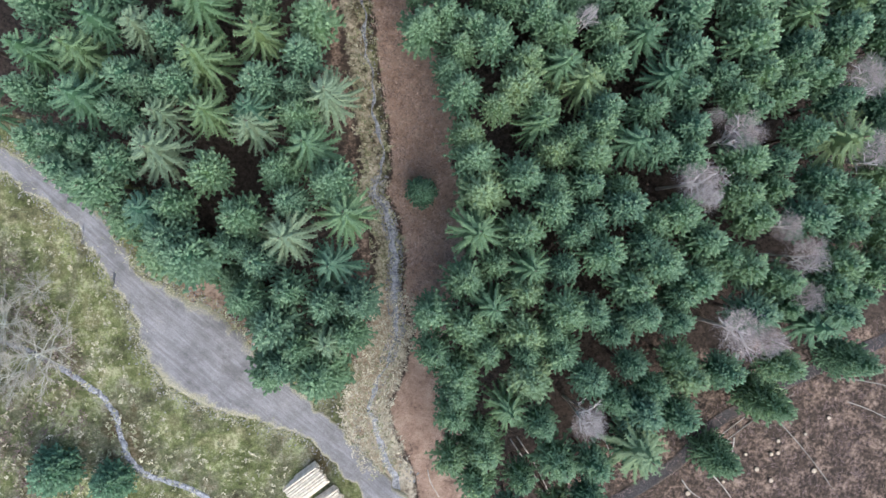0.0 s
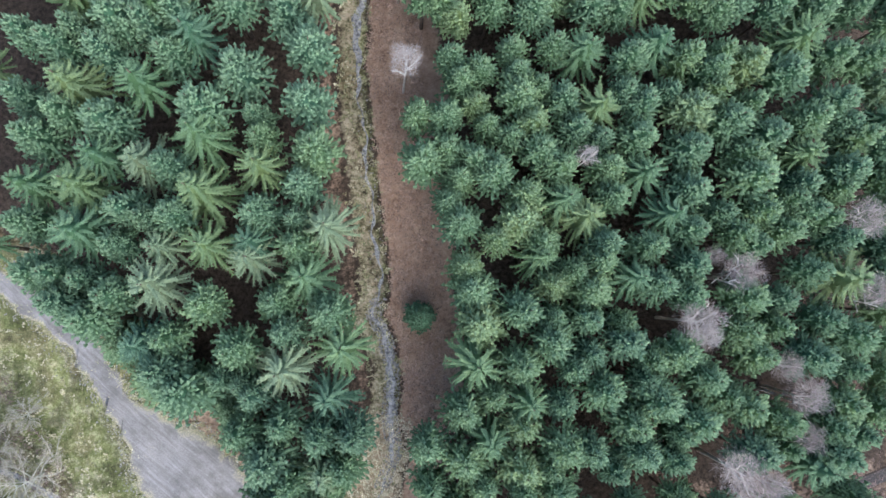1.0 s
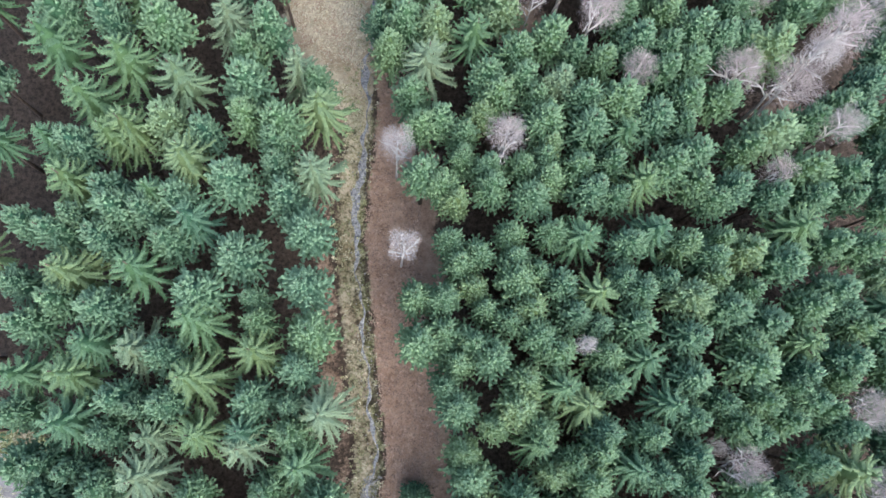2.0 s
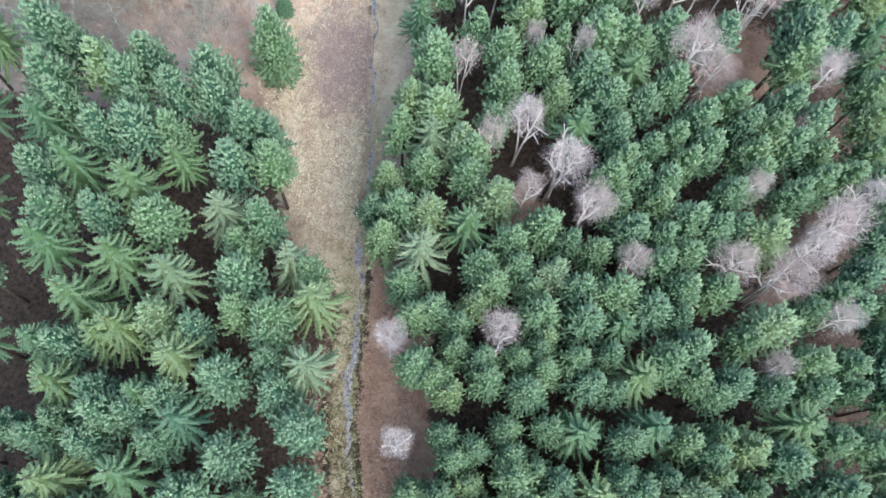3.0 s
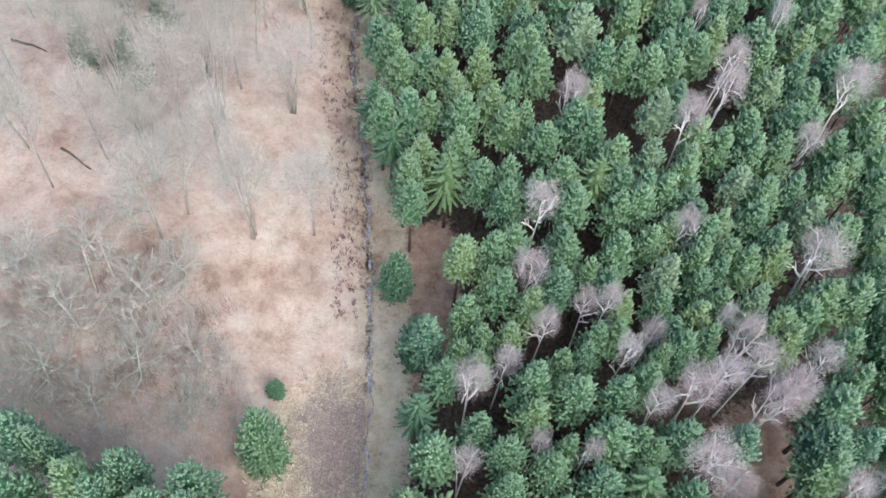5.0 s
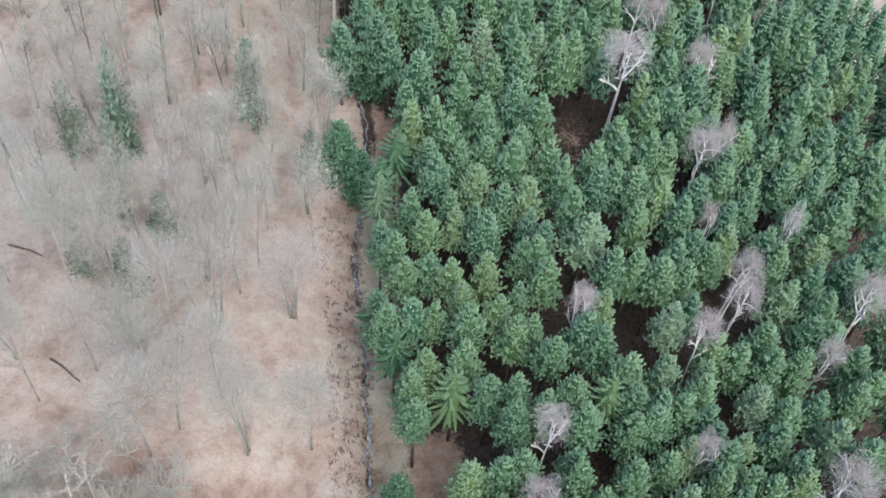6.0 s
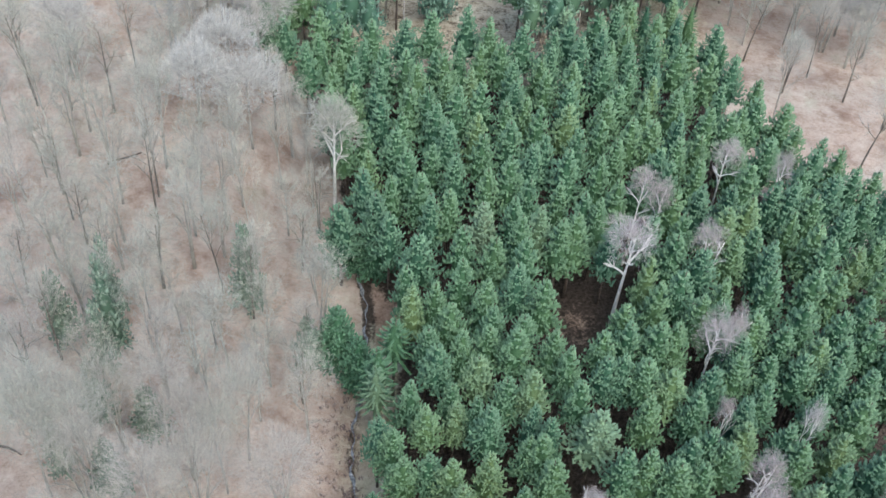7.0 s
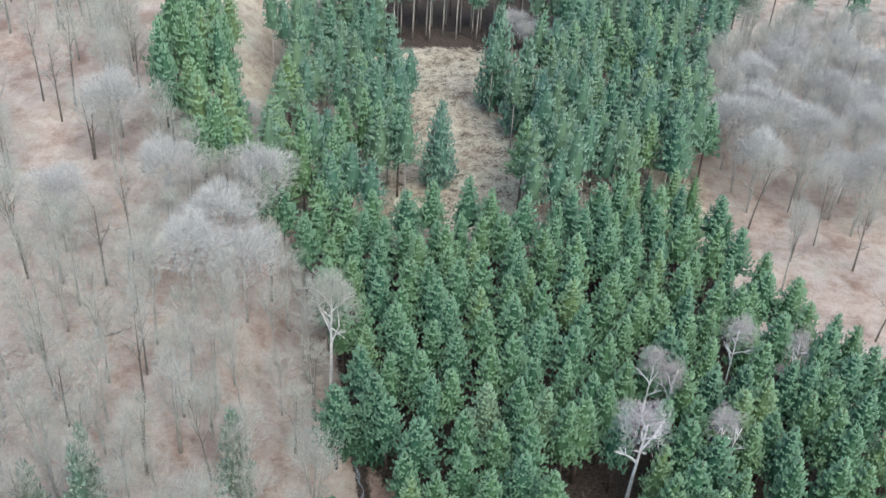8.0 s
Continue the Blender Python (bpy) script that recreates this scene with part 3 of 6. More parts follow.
def leafless_shape(seed, tall, stem, reach, limbs, spread, radius, forks=1, twiggy=22, steep=1.0, fine=1.15, stout=0.52, thin=0.017, dome=None, apart=False):
    """A bare tree: stem up to the crown, a fan of limbs, and a haze of twigs, rounded off into a dome if one is given."""
    r = np.random.RandomState(seed)
    wood, twigs, each = Soup(), Soup(), []
    for f in range(forks):
        a0 = r.rand() * 6.28
        off = np.array([math.cos(a0), math.sin(a0)]) * (0.25 if forks > 1 else 0.0)
        zs = np.linspace(-0.3, tall * 0.9, 7)
        bend = r.normal(0, 0.5 if forks == 1 else 1.0, 2)
        pts = np.stack([off[0] * (1 + 2 * zs / tall) + bend[0] * np.clip(zs / tall, 0, 1) ** 1.5, off[1] * (1 + 2 * zs / tall) + bend[1] * np.clip(zs / tall, 0, 1) ** 1.5, zs], 1)
        wood.tube(pts, radius * (1 - 0.88 * np.clip(zs / tall, 0, 1)), 6)
        for k in range(limbs):
            z = stem + (tall * 0.86 - stem) * ((k + r.rand()) / limbs) ** 0.9
            p = np.array([np.interp(z, zs, pts[:, c]) for c in range(3)])
            a = k * 2.4 + r.normal(0, 0.4)
            q = (z - stem) / (tall - stem)
            length = reach * (1.15 - 0.65 * q) * r.uniform(0.8, 1.2)
            rise = r.uniform(0.7, 1.3) * steep
            if apart:
                each.append(Soup())
            limb(each[-1] if apart else wood, twigs, r, p, (math.cos(a), math.sin(a), rise), length, radius * stout * (1.1 - 0.6 * q), 0, 0.05, spread, twiggy, fine, thin)
    if dome:
        wide, high, count = dome
        way = r.normal(size=(count, 3))
        way /= np.linalg.norm(way, axis=1, keepdims=True)
        way[:, 2] = np.where(way[:, 2] < -0.45, -way[:, 2], way[:, 2])
        bumps = 0.95 + 0.22 * np.sin(way[:, 0] * 4 + seed) * np.sin(way[:, 1] * 4 + 1) + 0.14 * np.sin(way[:, 2] * 7 + seed)
        foot = way * (r.uniform(0.15, 0.92, count) ** 0.6 * bumps)[:, None] * np.array([wide, wide, high]) + np.array([0, 0, tall - 0.75 * high])
        for p, d in zip(foot, way):
            d = unit(d * 0.6 + r.normal(0, 0.5, 3) + np.array([0, 0, 0.35]))
            thick = unit(np.cross(d, r.normal(size=3))) * r.uniform(0.7, 1.25) * thin
            twigs.add([p - thick, p + thick, p + d * r.uniform(0.16, 0.34) * wide], [(0, 1, 2)], [0.1, 0.1, 1.0])
    return [soup.arrays() for soup in [wood, twigs] + each]


TALL = 16.0
SPRUCES = [spruce_shape(11, TALL, 2.1, 8.2, 11, 8, 0.25, 1.25, True), spruce_shape(12, TALL, 2.0, 7.4, 10, 8, 0.10, 1.45, True), spruce_shape(13, TALL, 2.1, 8.8, 11, 8, 0.35, 1.15, True), spruce_shape(14, TALL, 2.0, 7.6, 10, 8, 0.15, 1.35, True),
           spruce_shape(15, TALL, 2.2, 9.6, 11, 7, 0.30, 1.0, True), spruce_shape(16, TALL, 2.1, 9.0, 11, 7, 0.20, 1.08, True),
           spruce_shape(21, TALL, 2.5, 8.6, 10, 9, 0.40, 1.15, False), spruce_shape(22, TALL, 2.4, 8.2, 9, 9, 0.30, 1.25, False), spruce_shape(23, TALL, 2.6, 9.0, 11, 9, 0.45, 1.1, False), spruce_shape(24, TALL, 2.3, 7.8, 9, 8, 0.25, 1.3, False)]
FIRS = [spruce_shape(31, 9.0, 1.9, 8.6, 16, 9, 0.2, 1.9, True), spruce_shape(32, 12.0, 2.4, 11.2, 18, 9, 0.25, 1.5, True)]
THIN_FIRS = [spruce_shape(33, 12.0, 1.8, 11.0, 13, 7, 0.30, 1.5, True), spruce_shape(34, 12.0, 1.6, 10.6, 12, 7, 0.40, 1.3, True)]
BIRCHES = [leafless_shape(q, t, st, rr, n, 0.34, 0.17, f, 12, 1.7, 0.6, 0.80, 0.0095, (1.85, h, 3600), True) for q, t, st, rr, n, f, h in ((41, 15, 7.4, 2.0, 6, 1, 3.2), (42, 14, 6.8, 1.8, 4, 2, 2.9), (43, 16, 8.2, 2.1, 6, 1, 3.4), (44, 13.5, 6.8, 1.8, 6, 1, 2.9), (45, 15, 7.2, 1.9, 4, 2, 3.1))]
BEECHES = [leafless_shape(q, t, st, rr, n, 0.42, 0.17, f, tw, 2.0, 1.1, 0.36, 0.0145, (3.1, 4.3, 1700)) for q, t, st, rr, n, f, tw in ((51, 14, 4.5, 3.0, 8, 1, 26), (52, 12.5, 3.5, 2.8, 4, 2, 24), (53, 15, 5.5, 3.2, 8, 1, 26), (54, 12, 3.0, 2.8, 8, 1, 26), (55, 13.5, 4.0, 3.0, 4, 2, 24))]
HAZEL = [leafless_shape(q, t, st, 3.0, n, 0.42, 0.16, f, 14, 1.7, 1.0, 0.40, 0.0105, (w, h, 5400)) for q, t, st, n, f, w, h in ((71, 15, 5.0, 7, 1, 4.0, 4.8), (72, 13.5, 3.5, 4, 3, 4.2, 4.4), (73, 14.5, 4.5, 7, 1, 3.6, 4.6))]
BROAD = [leafless_shape(56, 15, 4.0, 4.2, 9, 0.5, 0.18, 1, 20, 1.2, 0.9, 0.4, 0.022, (4.6, 4.8, 5200)), leafless_shape(57, 14, 3.5, 4.0, 5, 0.5, 0.15, 2, 18, 1.2, 0.9, 0.4, 0.022, (4.3, 4.6, 5000))]
PINES = [spruce_shape(61, 20, 2.1, 9.5, 11, 5, 0.45, 1.7, True, 10), spruce_shape(62, 21, 2.2, 10.5, 11, 5, 0.50, 1.6, True, 10), spruce_shape(63, 18, 2.0, 8.0, 10, 5, 0.35, 1.9, True, 10)]

# ---- trees: things ----
def prototype(name, shape, wood_mat, crown_mat, tint=0.0):
    """The meshes of a tree's parts: trunk, crown and, for bare trees, limbs."""
    (wv, wf, _), (cv, cf, ca) = shape[:2]
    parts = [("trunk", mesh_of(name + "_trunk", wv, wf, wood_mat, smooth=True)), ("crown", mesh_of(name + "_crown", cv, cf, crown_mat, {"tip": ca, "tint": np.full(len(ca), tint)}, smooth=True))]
    for v, f, _ in shape[2:]:
        parts.append(("limb", mesh_of(name + "_limb", v, f, wood_mat, smooth=True)))
    return name, parts


def plant(proto, x, y, turn, wide, high, label, category, group="", tilt=0.0):
    name, parts = proto
    tree = new(name)
    tree.matrix_basis = pose(x, y, ground_z(x, y), tilt, 0, turn) @ Matrix.Diagonal((wide, wide, high, 1))
    for part_name, me in parts:
        ob = new(part_name, me)
        ob.parent = tree
    return tagged(tree, label, category, group)


TONE = {"d": 0.08, "b": 0.26, "g": 0.52, "y": 0.74, "p": 0.94}
P_SPRUCE = {(k, tone): prototype("spruce", shape, BARK_SPRUCE, SPRUCE, tint) for k, shape in enumerate(SPRUCES) for tone, tint in TONE.items()}
P_GREY_FIR = [prototype("lichen_fir", s, BARK_GREY, GREY_FIR) for s in THIN_FIRS]
P_FIR = [prototype("fir", s, BARK_SPRUCE, DARK_FIR) for s in FIRS]
P_BIRCH = [prototype("birch", s, BARK_BIRCH, TWIG_BIRCH) for s in BIRCHES]
P_BEECH = [prototype("beech", s, BARK_GREY, TWIG_GREY) for s in BEECHES]
P_HAZE = [prototype("beech", q, BARK_GREY, TWIG_GREY) for q in HAZEL]
P_OAK = [prototype("oak", s, BARK_DARK, TWIG_GREY) for s in BEECHES[:4]]
P_BROAD = [prototype("broad_tree", s, BARK_GREY, TWIG_MAUVE) for s in BROAD]
P_PINE = [prototype("pine", s, BARK_PINE, PINE) for s in PINES]


def joined(name, shapes, places, wood_mat, crown_mat, label, category):
    """Many trees of one kind as one mesh, each with its own random tint."""
    vs, fs, tips, tints, mats, n = [], [], [], [], [], 0
    for kind, x, y, turn, wide, high, tint in places:
        c, s = math.cos(turn), math.sin(turn)
        z = ground_z(x, y)
        for k, (v, f, a) in enumerate(shapes[kind]):
            w = np.stack([(v[:, 0] * c - v[:, 1] * s) * wide + x, (v[:, 0] * s + v[:, 1] * c) * wide + y, v[:, 2] * high + z], 1)
            vs.append(w), fs.append(f + n), tips.append(a * (k == 1)), tints.append(np.full(len(v), tint)), mats.append(np.full(len(f), k))
            n += len(v)
    me = mesh_of(name, np.concatenate(vs), np.concatenate(fs), [wood_mat, crown_mat, wood_mat], {"tip": np.concatenate(tips), "tint": np.concatenate(tints)}, np.concatenate(mats), smooth=True)
    return tagged(new(name, me), label, category, kind="stuff")


def scatter(poly, gap, seed, margin, keep_off=(), rows=None):
    """Places in a polygon, no two nearer than gap."""
    r = np.random.RandomState(seed)
    p = np.array(poly)
    (x0, y0), (x1, y1) = p.min(0), p.max(0)
    tries = int((x1 - x0) * (y1 - y0) / gap ** 2 * 14)
    cx, cy = r.uniform(x0, x1, tries), r.uniform(y0, y1, tries)
    ok = inside(poly, cx, cy) & (to_edge(poly, cx, cy) > margin)
    cells, out = {}, []

    def clash(x, y, d):
        i, j = int(x // 5), int(y // 5)
        return any((x - a) ** 2 + (y - b) ** 2 < max(d, e) ** 2 for u in (i - 1, i, i + 1) for v in (j - 1, j, j + 1) for a, b, e in cells.get((u, v), ()))

    for a, b, e in keep_off:
        cells.setdefault((int(a // 5), int(b // 5)), []).append((a, b, e))
    for x, y in zip(cx[ok], cy[ok]):
        if not clash(x, y, gap):
            cells.setdefault((int(x // 5), int(y // 5)), []).append((x, y, gap))
            out.append((float(x), float(y)))
    return out


# spruces of the plantation, in strips from south to north: place, then habit (starry or round), crown size and tone
SPRUCES_A = [
    (6.7, -22.5, "r2g"), (11.0, -22.0, "r1g"), (17.0, -20.3, "r2g"), (14.0, -20.3, "r3g"), (7.5, -19.9, "r3g"), (20.8, -18.7, "s4p"), (7.4, -17.9, "r1g"), (12.5, -16.8, "r2g"), (4.8, -16.5,
    "r2g"), (24.3, -15.9, "r2b"), (9.6, -15.6, "s3g"), (21.2, -15.5, "r3d"), (18.8, -14.6, "r1g"), (5.5, -14.4, "r2g"), (22.0, -13.3, "r1g"), (11.3, -12.7, "r3y"), (-7.2, -12.7, "r4g"),
    (16.6, -12.7, "r2g"), (25.1, -12.4, "r3y"), (5.1, -12.4, "r3g"), (-11.8, -12.0, "r2g"), (20.3, -11.5, "r1g"), (33.2, -11.4, "r2y"), (-10.1, -11.3, "r2g"), (24.4, -10.9, "r1y"), (11.1,
    -10.7, "r1g"), (7.9, -10.6, "r2g"), (14.1, -10.4, "r2g"), (-9.4, -9.9, "r2g"), (-6.6, -9.0, "s3g"), (-4.5, -8.9, "r2g"), (19.0, -8.8, "r1g"), (13.3, -8.7, "r1g"), (10.7, -8.5, "r3g"),
    (5.8, -8.1, "r3g"), (-11.0, -8.0, "r4g"), (35.8, -7.9, "s3g"), (24.1, -7.6, "r1g"), (16.9, -7.0, "r2g"), (37.8, -7.0, "r3g"), (21.1, -6.9, "r3g"), (30.7, -6.8, "r3d"), (14.5, -6.7,
    "r3g"), (33.7, -6.5, "r1g"), (8.1, -6.5, "s3g"), (-3.9, -6.0, "r3g"), (-6.7, -5.9, "r3g"), (-13.5, -5.6, "r2y")]
SPRUCES_B = [
    (24.3, -5.4, "r1g"), (40.0, -5.2, "r1g"), (11.3, -5.1, "r2g"), (20.4, -4.7, "r3g"), (-9.7, -4.7, "r2g"), (37.3, -4.5, "r2g"), (5.8, -4.3, "r3g"), (25.6, -4.2, "r3g"), (33.1, -4.1,
    "r2y"), (14.5, -3.0, "r1g"), (11.3, -2.9, "s3g"), (29.9, -2.9, "r3g"), (-5.9, -2.8, "s3g"), (8.5, -2.7, "r1g"), (38.3, -2.5, "r3y"), (22.5, -2.5, "r3g"), (-12.5, -2.4, "r2g"), (28.4,
    -2.0, "r1g"), (-17.7, -1.9, "r4g"), (17.9, -1.7, "r3g"), (-13.5, -1.5, "r1g"), (-15.0, -0.9, "r1g"), (21.3, -0.7, "r1g"), (26.5, -0.5, "r3g"), (-19.5, -0.4, "r3g"), (-9.8, -0.2, "s4p"),
    (11.0, 0.1, "r3g"), (15.5, 0.1, "r1g"), (6.7, 0.3, "s4g"), (39.1, 0.5, "r1g"), (21.9, 0.9, "r1g"), (16.8, 1.4, "r1g"), (31.0, 1.5, "r3y"), (35.5, 1.5, "r3b"), (-5.0, 1.6, "s4g"), (24.0,
    1.7, "r3g"), (-13.8, 1.8, "r3g"), (-21.2, 2.1, "s3g"), (13.5, 2.3, "r3g"), (-19.3, 2.5, "r2y"), (19.6, 2.6, "r3b"), (-9.7, 2.6, "r2g"), (39.0, 3.4, "r3y"), (7.2, 3.6, "r4y"), (29.6, 3.6,
    "r2y"), (32.7, 4.0, "r1g"), (-25.0, 4.0, "r3g"), (19.4, 4.1, "r1y")]
SPRUCES_C = [
    (16.5, 4.4, "r2g"), (13.8, 4.6, "r1g"), (36.8, 4.7, "r2b"), (-5.8, 4.7, "r3g"), (-16.3, 5.2, "r3y"), (10.7, 5.2, "r3g"), (-27.6, 5.4, "r3g"), (-10.6, 5.6, "r2g"), (-23.6, 6.0, "r2g"),
    (29.7, 6.5, "r3g"), (33.1, 6.5, "r1g"), (-20.1, 6.7, "s4g"), (24.9, 6.7, "r2g"), (6.6, 6.8, "r4g"), (16.6, 6.9, "r3g"), (-25.9, 7.3, "r1g"), (13.4, 7.4, "r1g"), (-8.2, 7.5, "s4g"),
    (22.4, 7.6, "r2g"), (-29.7, 7.7, "r2g"), (-28.1, 7.7, "r2g"), (20.3, 8.1, "s3g"), (38.5, 8.3, "s4y"), (15.2, 8.5, "r1g"), (6.0, 8.7, "r2g"), (35.6, 8.9, "r2g"), (-12.7, 9.1, "s3g"),
    (25.1, 9.3, "r2g"), (17.3, 9.5, "r2g"), (12.2, 9.8, "s2g"), (-23.5, 10.2, "r1g"), (-19.8, 10.3, "s2g"), (-16.5, 10.4, "s3g"), (-9.3, 10.5, "r2y"), (-12.8, 10.5, "s3g"), (21.6, 10.9,
    "r2g"), (-26.0, 11.1, "s4y"), (30.7, 11.1, "r2g"), (17.8, 11.1, "r2g"), (12.6, 11.2, "r2g"), (8.7, 11.2, "r1y"), (-30.4, 11.7, "r2g"), (-6.4, 11.8, "s4p"), (38.3, 11.8, "r2g"), (29.1,
    12.0, "r2y"), (25.1, 12.3, "r2g"), (33.2, 12.4, "r2g"), (-20.8, 12.6, "r1g")]
SPRUCES_D = [
    (-9.4, 12.8, "r1g"), (-18.7, 12.8, "r2b"), (5.5, 12.8, "r3g"), (-22.6, 13.1, "r2g"), (10.4, 13.1, "r3g"), (-12.1, 13.2, "r3g"), (16.0, 13.4, "s3p"), (36.9, 13.5, "r1g"), (23.0, 13.6,
    "s3g"), (27.8, 13.8, "r1g"), (31.1, 14.0, "r2g"), (35.5, 14.2, "r2g"), (-16.8, 14.7, "s4g"), (-29.9, 14.8, "s3g"), (14.1, 14.8, "s3g"), (-26.2, 14.9, "s4g"), (4.3, 14.9, "r1g"), (18.4,
    15.1, "r2g"), (34.0, 15.2, "r1g"), (10.7, 15.4, "r2g"), (25.0, 15.7, "r3g"), (-8.7, 15.8, "r3g"), (37.9, 16.0, "r1g"), (34.7, 16.5, "r2g"), (-19.4, 16.6, "r2g"), (5.0, 16.8, "r2g"),
    (30.4, 17.0, "r4g"), (-12.1, 17.2, "s3g"), (-21.4, 17.2, "s3g"), (20.9, 17.2, "s3g"), (-24.7, 17.3, "s3g"), (8.4, 17.4, "r3g"), (38.4, 17.6, "r3g"), (17.8, 17.6, "r2g"), (13.7, 17.7,
    "r2g"), (6.9, 18.4, "r2g"), (-7.8, 18.7, "r4g"), (-29.9, 18.8, "r2g"), (12.3, 18.8, "r3g"), (29.8, 18.9, "r2g"), (34.7, 19.0, "s3g"), (-17.2, 19.3, "s4g"), (25.0, 19.3, "r3g"), (4.3,
    19.3, "r2g"), (-12.5, 20.0, "r1g"), (20.4, 20.2, "r3g"), (17.2, 20.2, "r1b"), (-24.3, 20.2, "r3g")]
SPRUCES_E = [
    (9.5, 20.5, "r1g"), (39.7, 20.6, "r2g"), (31.7, 20.6, "r3g"), (-27.7, 20.8, "r2g"), (15.2, 21.0, "r2g"), (11.5, 21.6, "r2g"), (28.2, 21.6, "r3g"), (7.7, 21.7, "r1g"), (-17.1, 21.7,
    "r4g"), (38.5, 21.8, "r1g"), (35.1, 22.0, "r3y"), (-12.7, 22.0, "r1g"), (-31.2, 22.2, "r1g"), (4.1, 22.4, "r2g"), (24.9, 22.7, "r3y"), (16.8, 22.8, "s3p"), (-26.9, 23.0, "s4p"), (-8.5,
    23.1, "r4g"), (-21.7, 23.2, "s4y"), (20.7, 23.2, "r2g"), (6.6, 23.4, "r1g"), (30.2, 23.4, "r1g"), (37.5, 23.5, "r3g"), (10.3, 23.5, "r3g"), (14.0, 23.6, "r2g"), (23.0, 24.2, "r1g"),
    (19.1, 24.2, "r1g"), (27.1, 24.4, "r1y"), (12.0, 24.8, "r1g"), (-13.9, 25.4, "r4g"), (5.5, 25.5, "r2g"), (32.9, 25.7, "r3g"), (10.0, 26.0, "r2g"), (26.6, 26.1, "r2g"), (-24.7, 26.1,
    "r2g"), (6.7, 26.4, "r1g"), (-19.6, 26.4, "r2g"), (-28.3, 26.4, "r2g"), (29.9, 26.8, "r3y"), (19.5, 27.2, "r2g"), (-30.8, 27.2, "r1g"), (24.4, 27.2, "r2g"), (40.4, 27.4, "r2g"), (37.3,
    27.6, "r2g"), (-8.3, 27.7, "r4g"), (15.6, 27.7, "s3g"), (4.1, 27.8, "r1g"), (-26.9, 27.8, "r1g")]
SPRUCES_F = [
    (27.7, 27.8, "r1g"), (-17.9, 28.0, "s4g"), (9.6, 28.1, "r1g"), (21.7, 28.2, "s3g"), (13.2, 28.2, "r1g"), (-23.5, 28.5, "r3g"), (-21.2, 28.5, "r2g"), (34.0, 28.9, "s4g"), (-19.1, 29.6,
    "r2g"), (-20.8, 30.0, "s3y"), (-24.3, 30.1, "r2g"), (-27.0, 30.5, "s3g"), (-10.3, 30.8, "r3g"), (4.7, 31.2, "r1g"), (27.0, 31.3, "r1g"), (18.7, 31.4, "r1g"), (-14.9, 31.4, "r4g"), (11.2,
    31.5, "r2g"), (32.1, 31.6, "r2g"), (35.8, 31.7, "r3g"), (16.5, 31.9, "r2g"), (39.3, 31.9, "r1g"), (7.8, 32.1, "r2g"), (28.4, 32.1, "r2g"), (25.4, 32.4, "r2g"), (20.5, 32.4, "s3p"), (3.6,
    32.7, "r2g"), (12.6, 32.7, "r2g"), (-18.5, 32.9, "s4g"), (-7.9, 33.0, "s4g"), (1.7, 33.2, "r3g"), (-11.2, 33.5, "r2g"), (-27.0, 33.7, "r2g"), (-28.9, 33.9, "s2g"), (7.7, 33.9, "r2g"),
    (15.4, 33.9, "r2g"), (38.9, 33.9, "r2g"), (23.1, 34.0, "r3y"), (35.1, 34.0, "r3g"), (10.6, 34.0, "r1g"), (18.2, 34.4, "r1g"), (12.1, 34.6, "r1g"), (-24.3, 34.6, "s2g"), (25.0, 35.0,
    "r3g"), (-22.8, 35.2, "s3g"), (5.2, 35.2, "r1g"), (-11.3, 35.6, "r2g"), (-17.2, 35.8, "r2g")]
SPRUCES_G = [
    (30.0, 35.8, "r2g"), (12.8, 35.8, "r1g"), (-20.1, 36.2, "r3p"), (19.1, 36.8, "s2g"), (-10.8, 37.1, "r3g"), (16.1, 37.2, "r3g"), (31.4, 37.2, "r4y"), (-13.9, 37.3, "r2g"), (5.2, 37.4,
    "r1g"), (-26.3, 37.5, "s4g"), (12.4, 37.9, "r3g"), (24.3, 37.9, "r1g"), (1.2, 38.0, "r2g"), (21.8, 38.2, "r3g"), (35.7, 38.5, "r1g"), (3.1, 38.6, "r2g"), (39.4, 38.9, "r2g"), (-7.6,
    38.9, "s4g"), (6.7, 39.0, "r1g"), (-18.9, 39.6, "s4g"), (18.6, 39.7, "r3y"), (37.9, 39.8, "r2y"), (24.5, 40.0, "r2g"), (15.7, 40.1, "r2g"), (-13.7, 40.1, "r4g"), (27.7, 40.1, "r2g"),
    (11.5, 40.3, "r1g"), (8.2, 40.8, "r2g"), (-23.4, 40.9, "s4g"), (13.6, 41.4, "r2p"), (-8.0, 41.7, "r1g"), (-29.0, 41.7, "s4g"), (40.7, 41.9, "r2d"), (-9.4, 42.1, "s3p"), (7.3, 42.2,
    "r2g"), (10.4, 42.2, "r2g"), (22.7, 42.5, "r2g"), (25.0, 43.2, "r2g"), (-14.1, 43.3, "r1g"), (17.2, 43.5, "r1g"), (1.6, 43.7, "s4p"), (15.0, 44.4, "r1g"), (9.5, 44.4, "r2g"), (-20.6,
    44.5, "r3y"), (-29.1, 44.7, "r3g"), (-25.3, 44.8, "r2g"), (22.9, 44.8, "r1g"), (31.9, 45.0, "r4y")]
